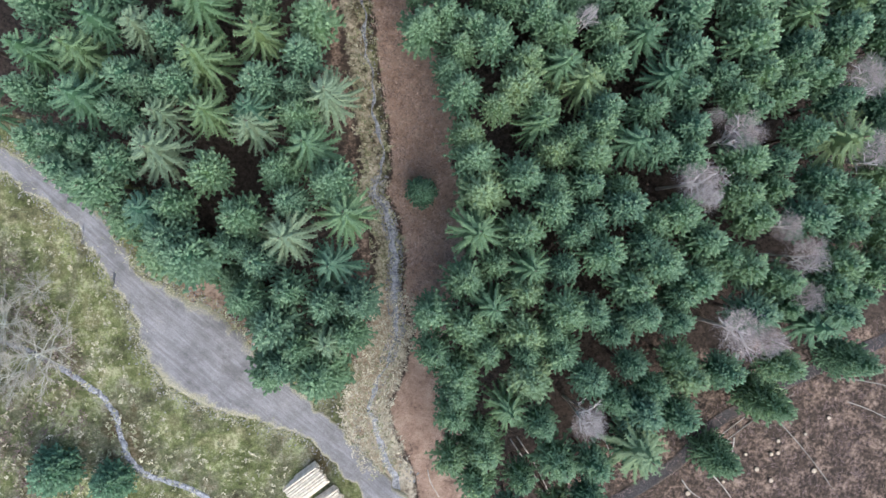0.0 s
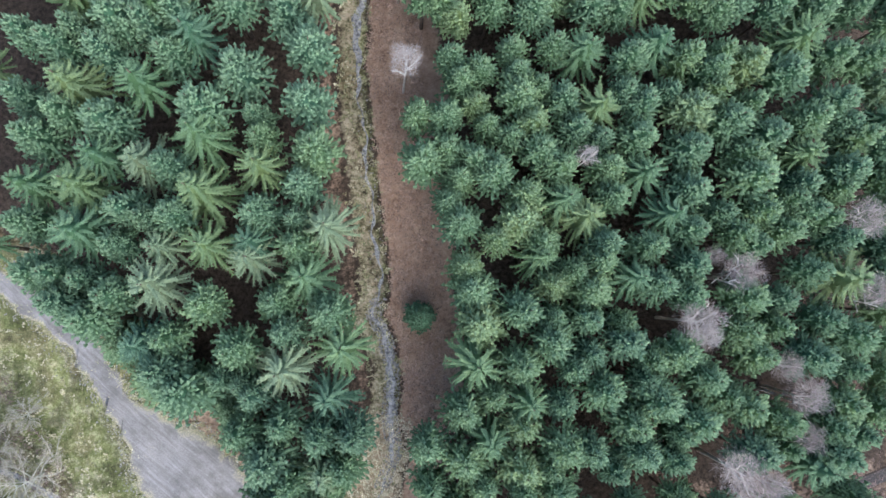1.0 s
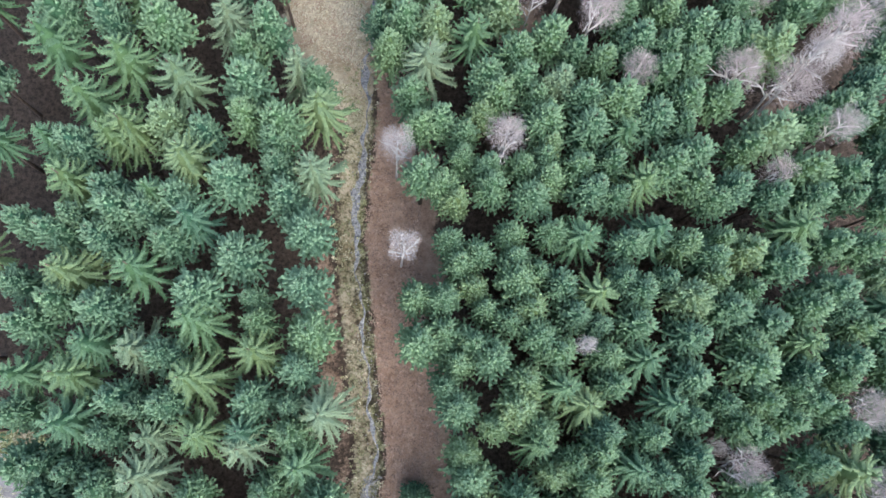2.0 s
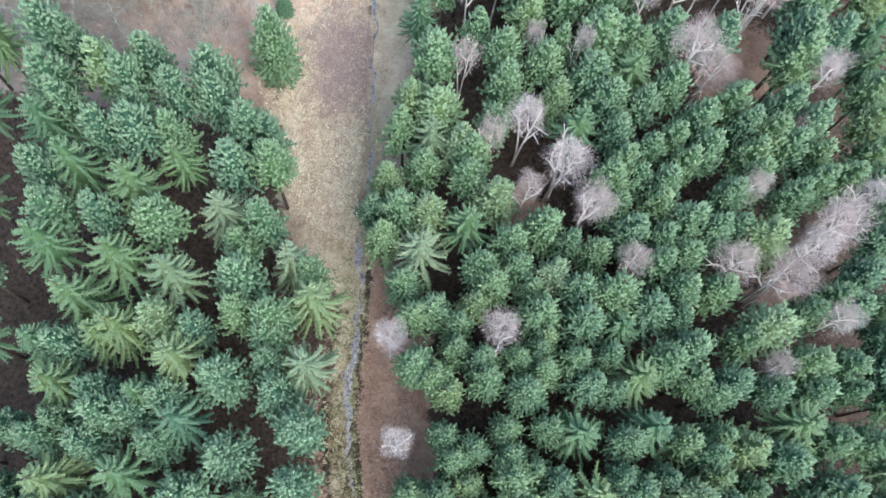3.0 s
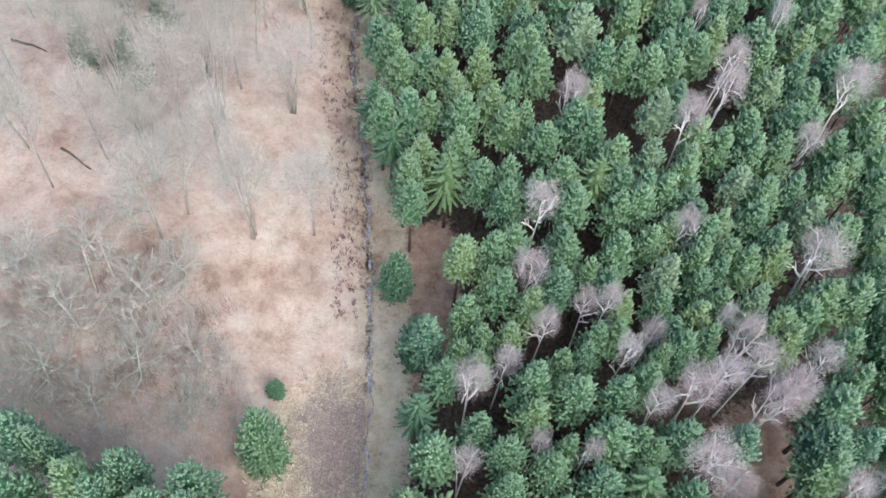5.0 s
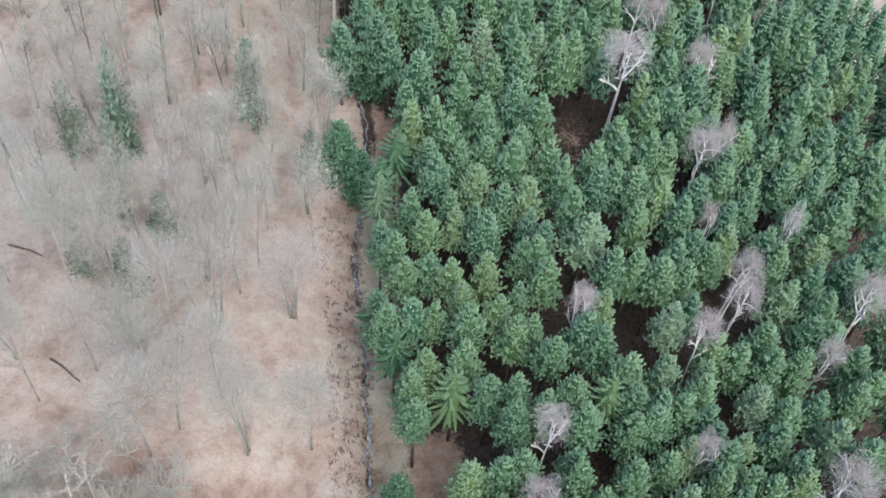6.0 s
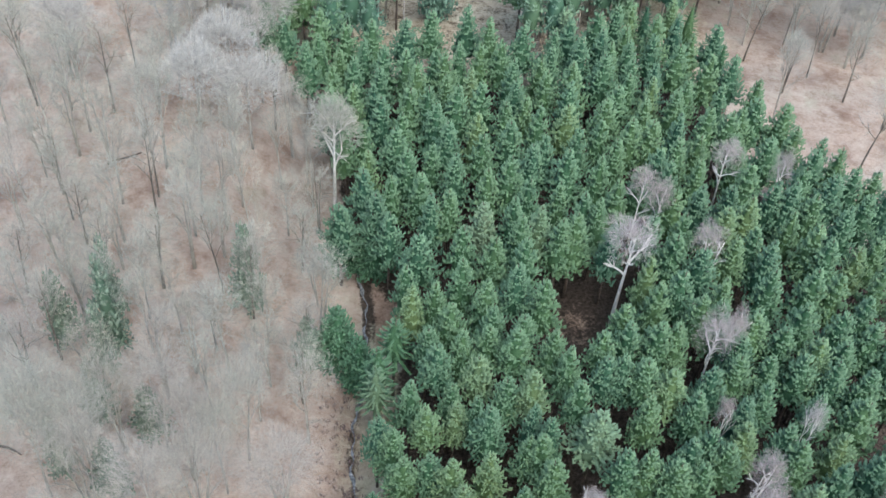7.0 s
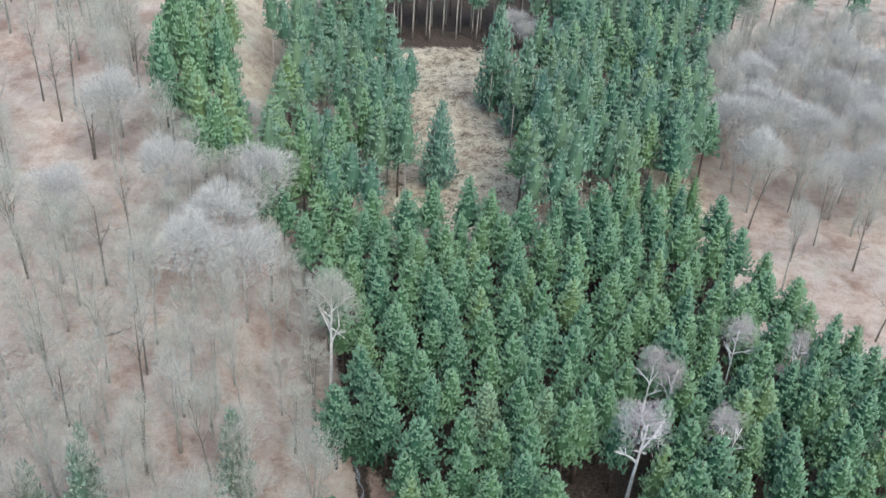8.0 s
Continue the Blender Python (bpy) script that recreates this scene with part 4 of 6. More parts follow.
SPRUCES_H = [
    (20.3, 45.2, "r3g"), (-12.1, 45.4, "r3b"), (27.5, 45.5, "r2b"), (12.7, 45.6, "r3g"), (5.8, 45.8, "s3g"), (29.7, 46.0, "r1g"), (-15.6, 46.0, "s3g"), (25.3, 46.3, "r3g"), (-22.5, 47.2,
    "s4p"), (2.5, 47.6, "r2g"), (19.1, 47.7, "r1g"), (22.6, 47.8, "r1g"), (-0.2, 47.9, "r3g"), (-30.3, 48.2, "r2g"), (-2.6, 48.2, "r1d"), (8.6, 48.6, "r3g"), (34.5, 48.7, "r2g"), (-27.5,
    48.7, "s3g"), (29.0, 48.8, "r2g"), (23.2, 49.7, "r2g"), (18.3, 49.8, "r2g"), (20.8, 50.2, "r1g"), (-19.3, 50.2, "s2g"), (37.0, 50.2, "r3g"), (-14.9, 50.4, "r4g"), (39.7, 50.5, "r3g"),
    (-11.6, 50.6, "r3g"), (6.2, 50.6, "r2g"), (31.5, 50.6, "r2g"), (19.5, 51.3, "r2y"), (25.2, 51.7, "r1g"), (2.0, 51.9, "r2g"), (-25.8, 52.0, "r2g"), (-22.7, 52.0, "r3g"), (-20.1, 52.1,
    "r2y"), (-30.3, 52.3, "s3g"), (31.1, 52.5, "r2g"), (6.2, 52.5, "r3g"), (37.1, 52.7, "r2g"), (27.0, 52.9, "r2g"), (22.0, 53.0, "r1g"), (34.5, 53.3, "r2g"), (-12.1, 53.4, "r2d"), (-13.8,
    53.7, "r3g"), (24.1, 53.8, "r2g"), (5.2, 53.9, "r3p"), (-23.0, 54.1, "r1g"), (18.9, 54.2, "r2g")]
SPRUCES_I = [
    (-29.0, 54.2, "r2g"), (32.8, 54.2, "r2g"), (2.5, 54.3, "s3p"), (15.5, 54.5, "s3g"), (30.5, 55.1, "r2g"), (26.4, 55.6, "r2g"), (36.5, 55.6, "r3g"), (8.1, 55.9, "r2g"), (-19.9, 55.9,
    "r2g"), (-16.5, 56.0, "r3g"), (-23.8, 56.3, "r3g"), (-30.3, 56.3, "r3g"), (3.1, 57.1, "r4g"), (34.4, 57.1, "r3g"), (18.3, 57.2, "r2g"), (-25.7, 57.3, "r3p"), (29.5, 57.4, "r2g"), (-17.3,
    57.8, "r3d"), (-21.9, 58.4, "r2d"), (23.9, 58.7, "r2g"), (9.1, 59.4, "r3g"), (16.8, 59.6, "r3g"), (20.1, 59.9, "s4g"), (-29.0, 60.1, "r1d"), (-30.8, 60.4, "r3g"), (12.7, 60.8, "r2g"),
    (35.7, 61.7, "r4g"), (9.1, 62.5, "r2g"), (2.6, 62.5, "r4g"), (21.2, 62.7, "r1g"), (14.1, 63.1, "r1g"), (28.4, 63.3, "r3b"), (20.1, 63.6, "r2g"), (17.5, 63.7, "r4g"), (36.0, 63.7, "r3g"),
    (23.7, 63.8, "r3g"), (6.6, 65.0, "r2g"), (11.1, 65.7, "r2g"), (37.1, 66.9, "r4g"), (14.9, 67.5, "r3g"), (18.5, 67.8, "r2g"), (13.7, 68.5, "r1g"), (11.4, 68.8, "r3g"), (20.9, 68.9,
    "r2g"), (3.3, 69.8, "r2g"), (13.5, 70.8, "r1g"), (6.3, 70.8, "r1g"), (22.2, 71.1, "r1g")]
SPRUCES_J = [
    (15.8, 71.5, "r1g"), (24.1, 71.9, "r2g"), (4.7, 71.9, "r1g"), (39.2, 73.0, "r2g"), (16.8, 73.0, "r1y"), (26.7, 73.1, "r1y"), (34.0, 73.2, "r2y"), (9.1, 73.5, "r1y"), (18.6, 73.6, "r1g"),
    (6.6, 73.6, "r1g"), (1.6, 73.7, "r3b"), (23.5, 73.8, "r1g"), (33.1, 74.7, "r2y"), (25.9, 75.4, "r1y"), (35.7, 75.7, "r2g"), (5.1, 76.0, "r2g"), (19.3, 76.3, "r1y"), (22.8, 76.4, "r1y"),
    (10.8, 76.5, "r2y"), (28.1, 76.6, "r1g"), (31.3, 76.8, "r2y"), (37.8, 77.2, "r4y"), (40.6, 77.8, "r3g"), (8.5, 78.2, "r2g"), (26.5, 78.7, "r1g"), (18.1, 78.7, "r1g"), (23.3, 79.3,
    "r2p"), (7.7, 79.3, "r1y"), (16.3, 79.5, "r1y"), (28.5, 80.2, "r1g"), (30.7, 80.6, "r2g"), (26.5, 81.2, "r2g"), (14.3, 81.3, "r2g"), (4.5, 81.5, "r3y"), (19.0, 81.5, "r2g"), (33.8, 81.6,
    "r2y"), (29.2, 81.6, "r1y"), (7.4, 82.2, "r2g"), (22.0, 82.6, "r1y"), (9.2, 82.9, "r2g"), (33.8, 83.3, "r2g"), (14.0, 83.3, "r1g"), (27.3, 83.6, "r2g"), (24.0, 84.3, "r1y"), (39.8, 84.3,
    "r3g"), (41.2, 84.5, "r1y"), (28.8, 84.8, "r1y"), (32.2, 85.6, "r2g")]
SPRUCES_K = [
    (26.7, 85.9, "r1b"), (37.5, 86.0, "r2p"), (19.3, 86.2, "r2g"), (21.2, 86.8, "r2g"), (8.7, 87.2, "r2g"), (26.1, 87.4, "r1b"), (33.3, 88.1, "r2g"), (-0.4, 88.2, "r2g"), (23.8, 88.2,
    "r2g"), (21.9, 88.4, "r2g"), (11.4, 88.5, "r2g"), (19.7, 88.7, "r2g"), (36.3, 89.0, "r2g"), (17.2, 89.2, "s3p"), (31.0, 89.3, "r2p"), (13.9, 89.9, "r2g"), (40.2, 90.1, "r2g"), (25.9,
    90.1, "r2g"), (6.5, 90.3, "r2g"), (9.0, 90.3, "r2g"), (3.2, 91.0, "s4g"), (-1.3, 91.1, "r2g"), (41.8, 91.2, "r2g"), (26.3, 91.7, "r1y"), (22.8, 92.2, "r1p"), (-0.9, 92.8, "r1g"), (32.9,
    93.3, "r2g"), (35.6, 93.5, "r2g"), (29.8, 93.8, "r2g"), (0.4, 93.9, "r2g"), (12.1, 94.0, "r2g"), (41.2, 94.1, "r2g"), (4.0, 94.1, "r2g"), (27.5, 94.5, "r2y"), (16.9, 94.8, "r2g"), (32.6,
    95.9, "r2g"), (15.4, 96.1, "r3b"), (38.9, 96.3, "r2g"), (8.8, 96.3, "r2g"), (10.4, 96.8, "r1g"), (37.2, 96.9, "r2g"), (23.5, 97.0, "r3p"), (4.2, 97.8, "r3g"), (6.9, 99.0, "r2g"), (0.7,
    99.1, "r1g"), (17.3, 99.2, "r2y"), (25.8, 99.2, "r1d"), (-1.4, 99.3, "r3b")]
SPRUCES_L = [
    (39.0, 99.5, "r3g"), (35.4, 100.7, "r3y"), (9.0, 100.8, "r1g"), (3.4, 101.3, "r1y"), (43.7, 101.3, "r2y"), (23.1, 102.4, "r3g"), (25.5, 102.6, "r2g"), (11.9, 102.6, "r2y"), (18.5, 103.4,
    "r2g"), (20.7, 103.4, "r2g"), (2.3, 103.6, "r2y"), (5.9, 104.0, "r2g"), (42.3, 104.2, "r3g"), (-2.4, 104.3, "r2g"), (28.1, 104.5, "r2g"), (0.2, 104.7, "r2g"), (24.8, 105.1, "r2g"),
    (35.1, 105.2, "r3g"), (10.9, 105.9, "r2g"), (26.7, 106.0, "r2g"), (9.5, 106.2, "r1g"), (45.6, 106.4, "r3g"), (30.3, 107.3, "r2y"), (16.0, 107.3, "r4p"), (34.4, 107.3, "r2g"), (-3.9,
    107.5, "r2g"), (11.8, 107.9, "r1b"), (5.6, 108.8, "r3b"), (10.0, 109.0, "r1b"), (-5.3, 109.2, "r1d"), (-0.5, 109.7, "r2y"), (30.6, 109.8, "r2b"), (42.1, 110.0, "r4g"), (26.0, 110.2,
    "r3g"), (2.5, 110.8, "r1g"), (4.4, 111.1, "r1g"), (14.6, 111.1, "r2g"), (33.0, 111.8, "r2g"), (7.6, 112.1, "r2g"), (23.8, 112.5, "r3y"), (10.0, 112.7, "r3y"), (1.9, 113.0, "r1g"), (21.2,
    113.4, "r3g"), (47.2, 113.5, "r3g"), (28.1, 113.5, "r2g"), (43.7, 113.6, "r3g"), (19.1, 114.1, "r2g"), (17.5, 114.1, "r2g")]
SPRUCES_M = [
    (40.6, 114.6, "r3g"), (4.6, 114.8, "r2g"), (30.8, 114.9, "r2g"), (13.7, 114.9, "r2g"), (37.4, 115.2, "r3g"), (34.1, 115.3, "r2g"), (0.3, 116.2, "r3b"), (47.6, 116.9, "r3g"), (39.2,
    116.9, "r3y"), (17.2, 117.0, "r2g"), (12.2, 117.1, "r2g"), (42.1, 117.3, "r3g"), (8.4, 117.3, "r3g"), (31.5, 117.5, "r2g"), (23.2, 118.1, "r3g"), (24.9, 118.2, "r2g"), (2.7, 118.2,
    "r3g"), (20.0, 118.3, "r2g"), (5.6, 118.8, "r2g"), (36.2, 118.8, "r3g"), (48.0, 119.1, "r3g"), (45.8, 119.7, "r3g"), (33.2, 119.8, "r3y"), (9.3, 119.8, "r2g"), (-4.5, 120.6, "s4g"),
    (42.7, 120.8, "r3g"), (19.8, 121.0, "r2y"), (33.8, 121.2, "r2g"), (6.1, 121.3, "r2g"), (29.8, 121.4, "r3g"), (27.9, 121.6, "r3g"), (38.9, 121.6, "r3g"), (23.7, 123.6, "r3g"), (5.3,
    124.7, "r3g"), (-2.9, 124.8, "r3g"), (26.2, 125.3, "r4g"), (-0.3, 125.4, "r3g"), (36.3, 126.1, "r3g"), (43.9, 126.7, "r3g"), (41.3, 127.0, "r4y"), (2.5, 127.8, "r3g"), (29.2, 129.1,
    "r4g"), (9.6, 130.0, "r4g"), (6.1, 130.8, "r3g"), (37.2, 130.8, "r3g"), (26.4, 131.0, "r3g"), (43.8, 131.4, "r4g"), (33.4, 131.6, "r2y")]
SPRUCES_N = [
    (-2.6, 132.1, "r4g"), (2.4, 132.9, "r3g"), (13.7, 132.9, "r3g"), (42.8, 133.4, "r4g"), (35.9, 133.5, "r3g"), (24.0, 133.6, "r3g"), (15.4, 133.6, "r4g"), (9.1, 133.6, "r3g"), (11.4,
    135.3, "r3p"), (33.1, 136.1, "r4y"), (18.2, 136.6, "r2y"), (4.8, 136.8, "r3p"), (47.2, 136.9, "r4g"), (-12.4, 137.0, "r4d"), (36.0, 137.7, "r4y"), (16.6, 137.8, "r3g"), (-1.5, 138.6,
    "r3g"), (27.3, 138.7, "r3g"), (-8.1, 139.1, "r4d"), (0.7, 139.5, "r3g"), (30.5, 139.5, "r4d"), (44.2, 139.6, "r4g"), (13.8, 139.7, "r2g"), (20.7, 140.0, "r3g"), (42.1, 141.3, "r4g"),
    (40.1, 141.8, "r3g"), (5.2, 142.4, "r3g"), (-2.9, 142.5, "r4g"), (47.4, 143.1, "r4g"), (7.9, 143.6, "r4g"), (-10.2, 143.9, "r3d"), (18.9, 144.0, "r3g"), (27.4, 144.0, "r3g"), (37.2,
    144.2, "r4g"), (50.3, 144.8, "r4g"), (15.0, 144.9, "r4g"), (1.2, 145.4, "r3g"), (10.8, 146.2, "r3g"), (-4.9, 146.3, "r4g"), (26.4, 146.7, "r4g"), (46.2, 147.9, "r4g"), (12.3, 148.3,
    "r3g"), (36.8, 148.4, "r3g"), (29.1, 148.9, "r3g"), (4.5, 149.3, "r3g"), (40.9, 150.1, "r4g"), (-6.7, 151.0, "r4g"), (8.0, 151.1, "r4g")]
SPRUCES_O = [
    (0.1, 151.8, "r3g"), (23.5, 152.0, "r4g"), (26.4, 152.6, "r4g"), (3.8, 152.9, "r3y"), (45.0, 153.1, "r4g"), (15.5, 154.6, "r4y"), (36.8, 155.0, "r4g"), (34.0, 155.4, "r4g"), (-1.7,
    155.6, "r4g"), (-15.9, 156.0, "r3d"), (20.7, 156.5, "r4y"), (38.8, 157.0, "r3g"), (44.7, 157.6, "r4g"), (-9.2, 157.8, "r3g"), (1.0, 158.3, "r4g"), (-2.9, 158.7, "r3g"), (41.1, 158.7,
    "r4g"), (-16.3, 159.0, "r4y"), (4.2, 159.0, "r4g"), (-5.4, 159.1, "r4g"), (16.0, 159.3, "r4g"), (-13.2, 159.9, "r3g"), (30.5, 160.0, "r4g"), (22.6, 160.1, "r4g"), (-10.5, 160.8, "r2b"),
    (-16.5, 163.7, "r3g"), (16.6, 164.0, "r4g"), (-4.7, 164.1, "r3g"), (8.5, 164.3, "r4g"), (-13.7, 165.9, "r3g"), (-1.0, 166.2, "r3g"), (21.2, 166.2, "r4g"), (-20.5, 166.3, "r4g"), (-6.5,
    167.5, "r4g"), (36.2, 167.7, "r4g"), (-2.3, 168.1, "r3g"), (39.6, 168.1, "r4g"), (-9.7, 168.6, "r3g"), (-24.1, 169.8, "r3g"), (32.1, 169.9, "r4g"), (-26.7, 170.3, "r3g"), (18.2, 171.1,
    "r4g"), (10.0, 172.2, "r4g"), (-36.0, 173.6, "r4g"), (5.1, 173.7, "r4g"), (-15.7, 173.7, "r4g"), (-7.0, 174.4, "r4g"), (-12.0, 174.8, "r4g")]
SPRUCES_P = [
    (-19.7, 174.9, "r4g"), (-3.3, 176.0, "r4g"), (38.5, 176.1, "r4g"), (29.5, 176.5, "r4y"), (1.9, 176.6, "r4g"), (21.0, 176.8, "r4g"), (16.2, 177.4, "r4p")]
KNOWN = SPRUCES_A + SPRUCES_B + SPRUCES_C + SPRUCES_D + SPRUCES_E + SPRUCES_F + SPRUCES_G + SPRUCES_H + SPRUCES_I + SPRUCES_J + SPRUCES_K + SPRUCES_L + SPRUCES_M + SPRUCES_N + SPRUCES_O + SPRUCES_P
BIRCH_SOUTH = [
    (16.0, -16.2, 1.6), (31.1, -8.6, 1.6), (29.1, -8.2, 2.6), (35.1, -5.2, 1.4), (34.9, -2.0, 1.7), (33.3, 0.6, 1.4), (26.0, 2.7, 1.2), (25.0, 4.5, 2.0), (40.5, 7.3, 1.6), (29.2, 8.5, 1.7),
    (27.1, 10.2, 0.9), (39.9, 13.5, 1.8), (15.6, 18.2, 0.9), (-0.0, 26.8, 1.5), (32.2, 34.0, 1.3), (-0.7, 35.9, 1.7), (9.0, 36.5, 1.9), (37.4, 37.4, 1.6), (33.8, 41.7, 2.7), (20.3, 42.7,
    1.7), (29.0, 42.8, 2.1), (35.4, 42.9, 1.8), (37.8, 46.4, 2.9), (16.4, 46.8, 1.9), (10.8, 48.4, 1.3), (30.6, 48.5, 1.3), (41.0, 48.9, 1.7), (14.4, 51.3, 2.4), (8.0, 53.7, 1.4), (35.2,
    54.9, 1.2)]
BIRCH_MIDDLE = [
    (10.9, 55.6, 1.9), (38.2, 59.9, 1.6), (27.6, 60.2, 2.0), (5.5, 61.9, 1.4), (25.6, 61.9, 2.4), (15.9, 62.3, 1.0), (11.5, 63.4, 1.0), (21.6, 66.5, 1.4), (31.7, 66.8, 2.0), (33.2, 68.1,
    2.8), (25.3, 68.1, 2.1), (5.7, 68.3, 1.8), (27.6, 69.3, 1.8), (30.3, 70.1, 1.5), (18.7, 70.6, 1.2), (8.6, 70.7, 1.4), (36.9, 71.5, 1.6), (29.9, 73.2, 1.8), (21.8, 73.6, 1.4), (12.2,
    74.2, 1.4), (28.0, 75.0, 0.9), (17.4, 75.8, 1.2), (16.1, 76.2, 1.4), (10.9, 79.8, 1.9)]
BIRCH_NORTH = [
    (38.1, 81.1, 3.0), (25.3, 84.0, 1.3), (11.5, 85.1, 1.8), (38.0, 93.9, 1.4), (25.9, 94.3, 1.6), (14.9, 98.3, 1.7), (30.1, 98.8, 1.9), (42.6, 99.1, 2.1), (30.9, 102.5, 1.8), (36.7, 108.2,
    1.1), (28.6, 108.8, 0.9), (28.7, 117.8, 2.2), (30.5, 118.8, 1.4), (20.8, 129.5, 3.1), (30.3, 131.9, 1.9), (25.7, 139.1, 1.8), (23.2, 139.6, 1.8), (40.9, 143.9, 1.4), (34.7, 146.7, 2.1)]

# birches among the spruces: place and crown width
rnd = random.Random(5)
for x, y, spread in BIRCH_SOUTH + BIRCH_MIDDLE + BIRCH_NORTH:
    big = spread > 2.9 and y > 120
    wide = min(spread, 2.4 if not big else 3.2) / 2.0 * 1.08
    plant(P_BIRCH[2] if big else rnd.choice(P_BIRCH), x, y, rnd.uniform(0, 360), wide, 1.0 if big else rnd.uniform(0.92, 1.04), "leafless birch with white limbs and pinkish brown twigs among spruces", "tree", "birches in the spruce stand", rnd.uniform(-2, 2))


def fringe(poly, first, last, inward, step, known, apart):
    """Places along a stretch of a stand's edge, a little inside it."""
    line = along(poly[first:last], int(sum(math.dist(p, q) for p, q in zip(poly[first:last], poly[first + 1:last])) / step) + 2)
    ways = np.gradient(line, axis=0)
    ways /= np.linalg.norm(ways, axis=1, keepdims=True)
    out = []
    for (x, y), (wx, wy) in zip(line, ways):
        p = (x + inward * wy, y - inward * wx)
        if all(math.dist(p, q) > apart for q in known + out):
            out.append(p)
    return out


BIRCHES_ALL = BIRCH_SOUTH + BIRCH_MIDDLE + BIRCH_NORTH
GLADE = [(12.2, 126.8), (21.5, 127.4), (21.5, 131.0), (17.0, 131.8), (12.8, 131.2)]
known = [(x, y) for x, y, _ in KNOWN]
off = [(x, y, 2.2) for x, y in known] + [(x, y, 0.9 + 0.55 * q) for x, y, q in BIRCHES_ALL] + [(33.5 + a, 64.5 + b, 2.4) for a in (-2, 0, 2) for b in (-3, -1, 1)] + [(11.0 + a, 50.5 + b, 1.8) for a in (0, 1.5) for b in (-1.5, 0.5)]
edge_trees = [p for p in fringe(EAST, 1, 56, 1.5, 2.8, known, 2.6) if p[1] < 126 or p[0] > 0] + fringe(WEST, 0, 16, 1.7, 2.9, known, 2.7) + fringe(WEST, 18, len(WEST), 1.7, 2.9, known, 2.7)
fill = [(p, 0) for p in scatter(EAST, 3.0, 7, 1.2, [(x, y, 2.95 if y < 90 else 3.6) for x, y in known + edge_trees] + off[len(known):])] + [(p, 1) for p in scatter(WEST, 4.2, 8, 1.6, [(x, y, 3.6) for x, y in known + edge_trees])]
spruces = [(x, y, code) for x, y, code in KNOWN]
OPEN_SIDE = [(12.0, 120.0), (21.4, 119.5), (21.5, 131.5), (12.6, 131.5)]
edge_trees = [p for p in edge_trees if not inside(OPEN_SIDE, np.array([p[0]]), np.array([p[1]]))[0]]
fill = [t for t in fill if not inside(OPEN_SIDE, np.array([t[0][0]]), np.array([t[0][1]]))[0]]
spruces += [(x, y, rnd.choice(("r2g", "r2g", "r3g", "r2y", "s2g")) if x > -4 else rnd.choice(("s3g", "s2g", "r3g", "s3p"))) for x, y in edge_trees]
spruces += [(x, y, rnd.choice(("s2g", "s3g", "r2d")) if west else rnd.choice(("r2g", "r2g", "r2b", "r3g", "r2y"))) for (x, y), west in fill]
spruces = [t for t in spruces if not inside(GLADE, np.array([t[0]]), np.array([t[1]]))[0]]
WIDTH = (0.75, 0.86, 1.0, 1.14, 1.3)
single_east, single_west, stand, old_stand = [], [], [], []
for x, y, (habit, size, tone) in spruces:
    west = inside(WEST, np.array([x]), np.array([y]))[0]
    size = int(size)
    kind = rnd.randrange(4) + (6 if habit == "s" else 0) if y < 122 or habit == "s" else 4 + rnd.randrange(2)
    wide = WIDTH[size] * rnd.uniform(0.95, 1.05)
    tall = (18.0 if west else 15.5 - 1.9 * float(smoothstep(62, 100, y))) * (0.87, 0.91, 0.97, 1.0, 1.02)[size] * rnd.uniform(0.97, 1.03) * (0.72 if size == 0 else 1.0)
    tint = TONE[tone] + rnd.uniform(-0.2, 0.2) + (0.0 if not west else 0.12 if habit == "s" and tone == "g" else -0.25)
    tree = (kind, x, y, rnd.uniform(0, 6.28), wide, tall / TALL, tint)
    mine, most, rest = (single_west, 160, old_stand) if west else (single_east, 300, stand)
    (mine if size and len(mine) < most and (x > -22 if west else x < 14 or size == 4) and y < 125 else rest).append((tone, tree))
for mine, group, label in ((single_west, "dark spruces beside the road", "tall dark spruce with long spreading boughs in the plantation"), (single_east, "spruces beside the stream", "tall green spruce with dense upturned shoots in the plantation")):
    for tone, (kind, x, y, turn, wide, high, tint) in mine:
        if mine is single_west:
            tone = {"g": rnd.choice("gbyp" if kind > 5 else "gbbd"), "y": "g"}.get(tone, tone)
        elif tone == "g":
            tone = rnd.choice("ggggy")
        plant(P_SPRUCE[kind, tone], x, y, math.degrees(turn), wide, high, label, "tree", group, rnd.uniform(-1.5, 1.5))
joined("spruce_stand", SPRUCES, [t for _, t in stand], BARK_SPRUCE, SPRUCE, "dense stand of tall green spruces", "forest")
joined("old_spruce_stand", SPRUCES, [t for _, t in old_stand], BARK_SPRUCE, SPRUCE, "stand of tall dark spruces with spreading boughs", "forest")

# firs by themselves
for x, y, kind, wide, high in ((2.0, 4.2, 0, 0.8, 0.72), (-1.6, 83.4, 0, 0.95, 0.95), (1.0, 76.0, 1, 0.9, 0.85), (-11.3, 124.5, 1, 1.25, 0.85), (-8.6, 122.0, 1, 1.0, 0.75), (-12.1, 139.2, 1, 1.0, 0.9),
                               (-8.4, 138.6, 1, 1.1, 0.95), (-12.8, 71.2, 0, 0.5, 0.36), (-31.9, -21.8, 0, 1.2, 0.7), (-26.8, -22.9, 0, 1.0, 0.65),
                               (21.8, -19.8, 1, 0.9, 1.0)):
    plant(P_FIR[kind], x, y, rnd.uniform(0, 360), wide, high, "dark green bushy fir standing on its own", "tree", "firs outside the plantation")
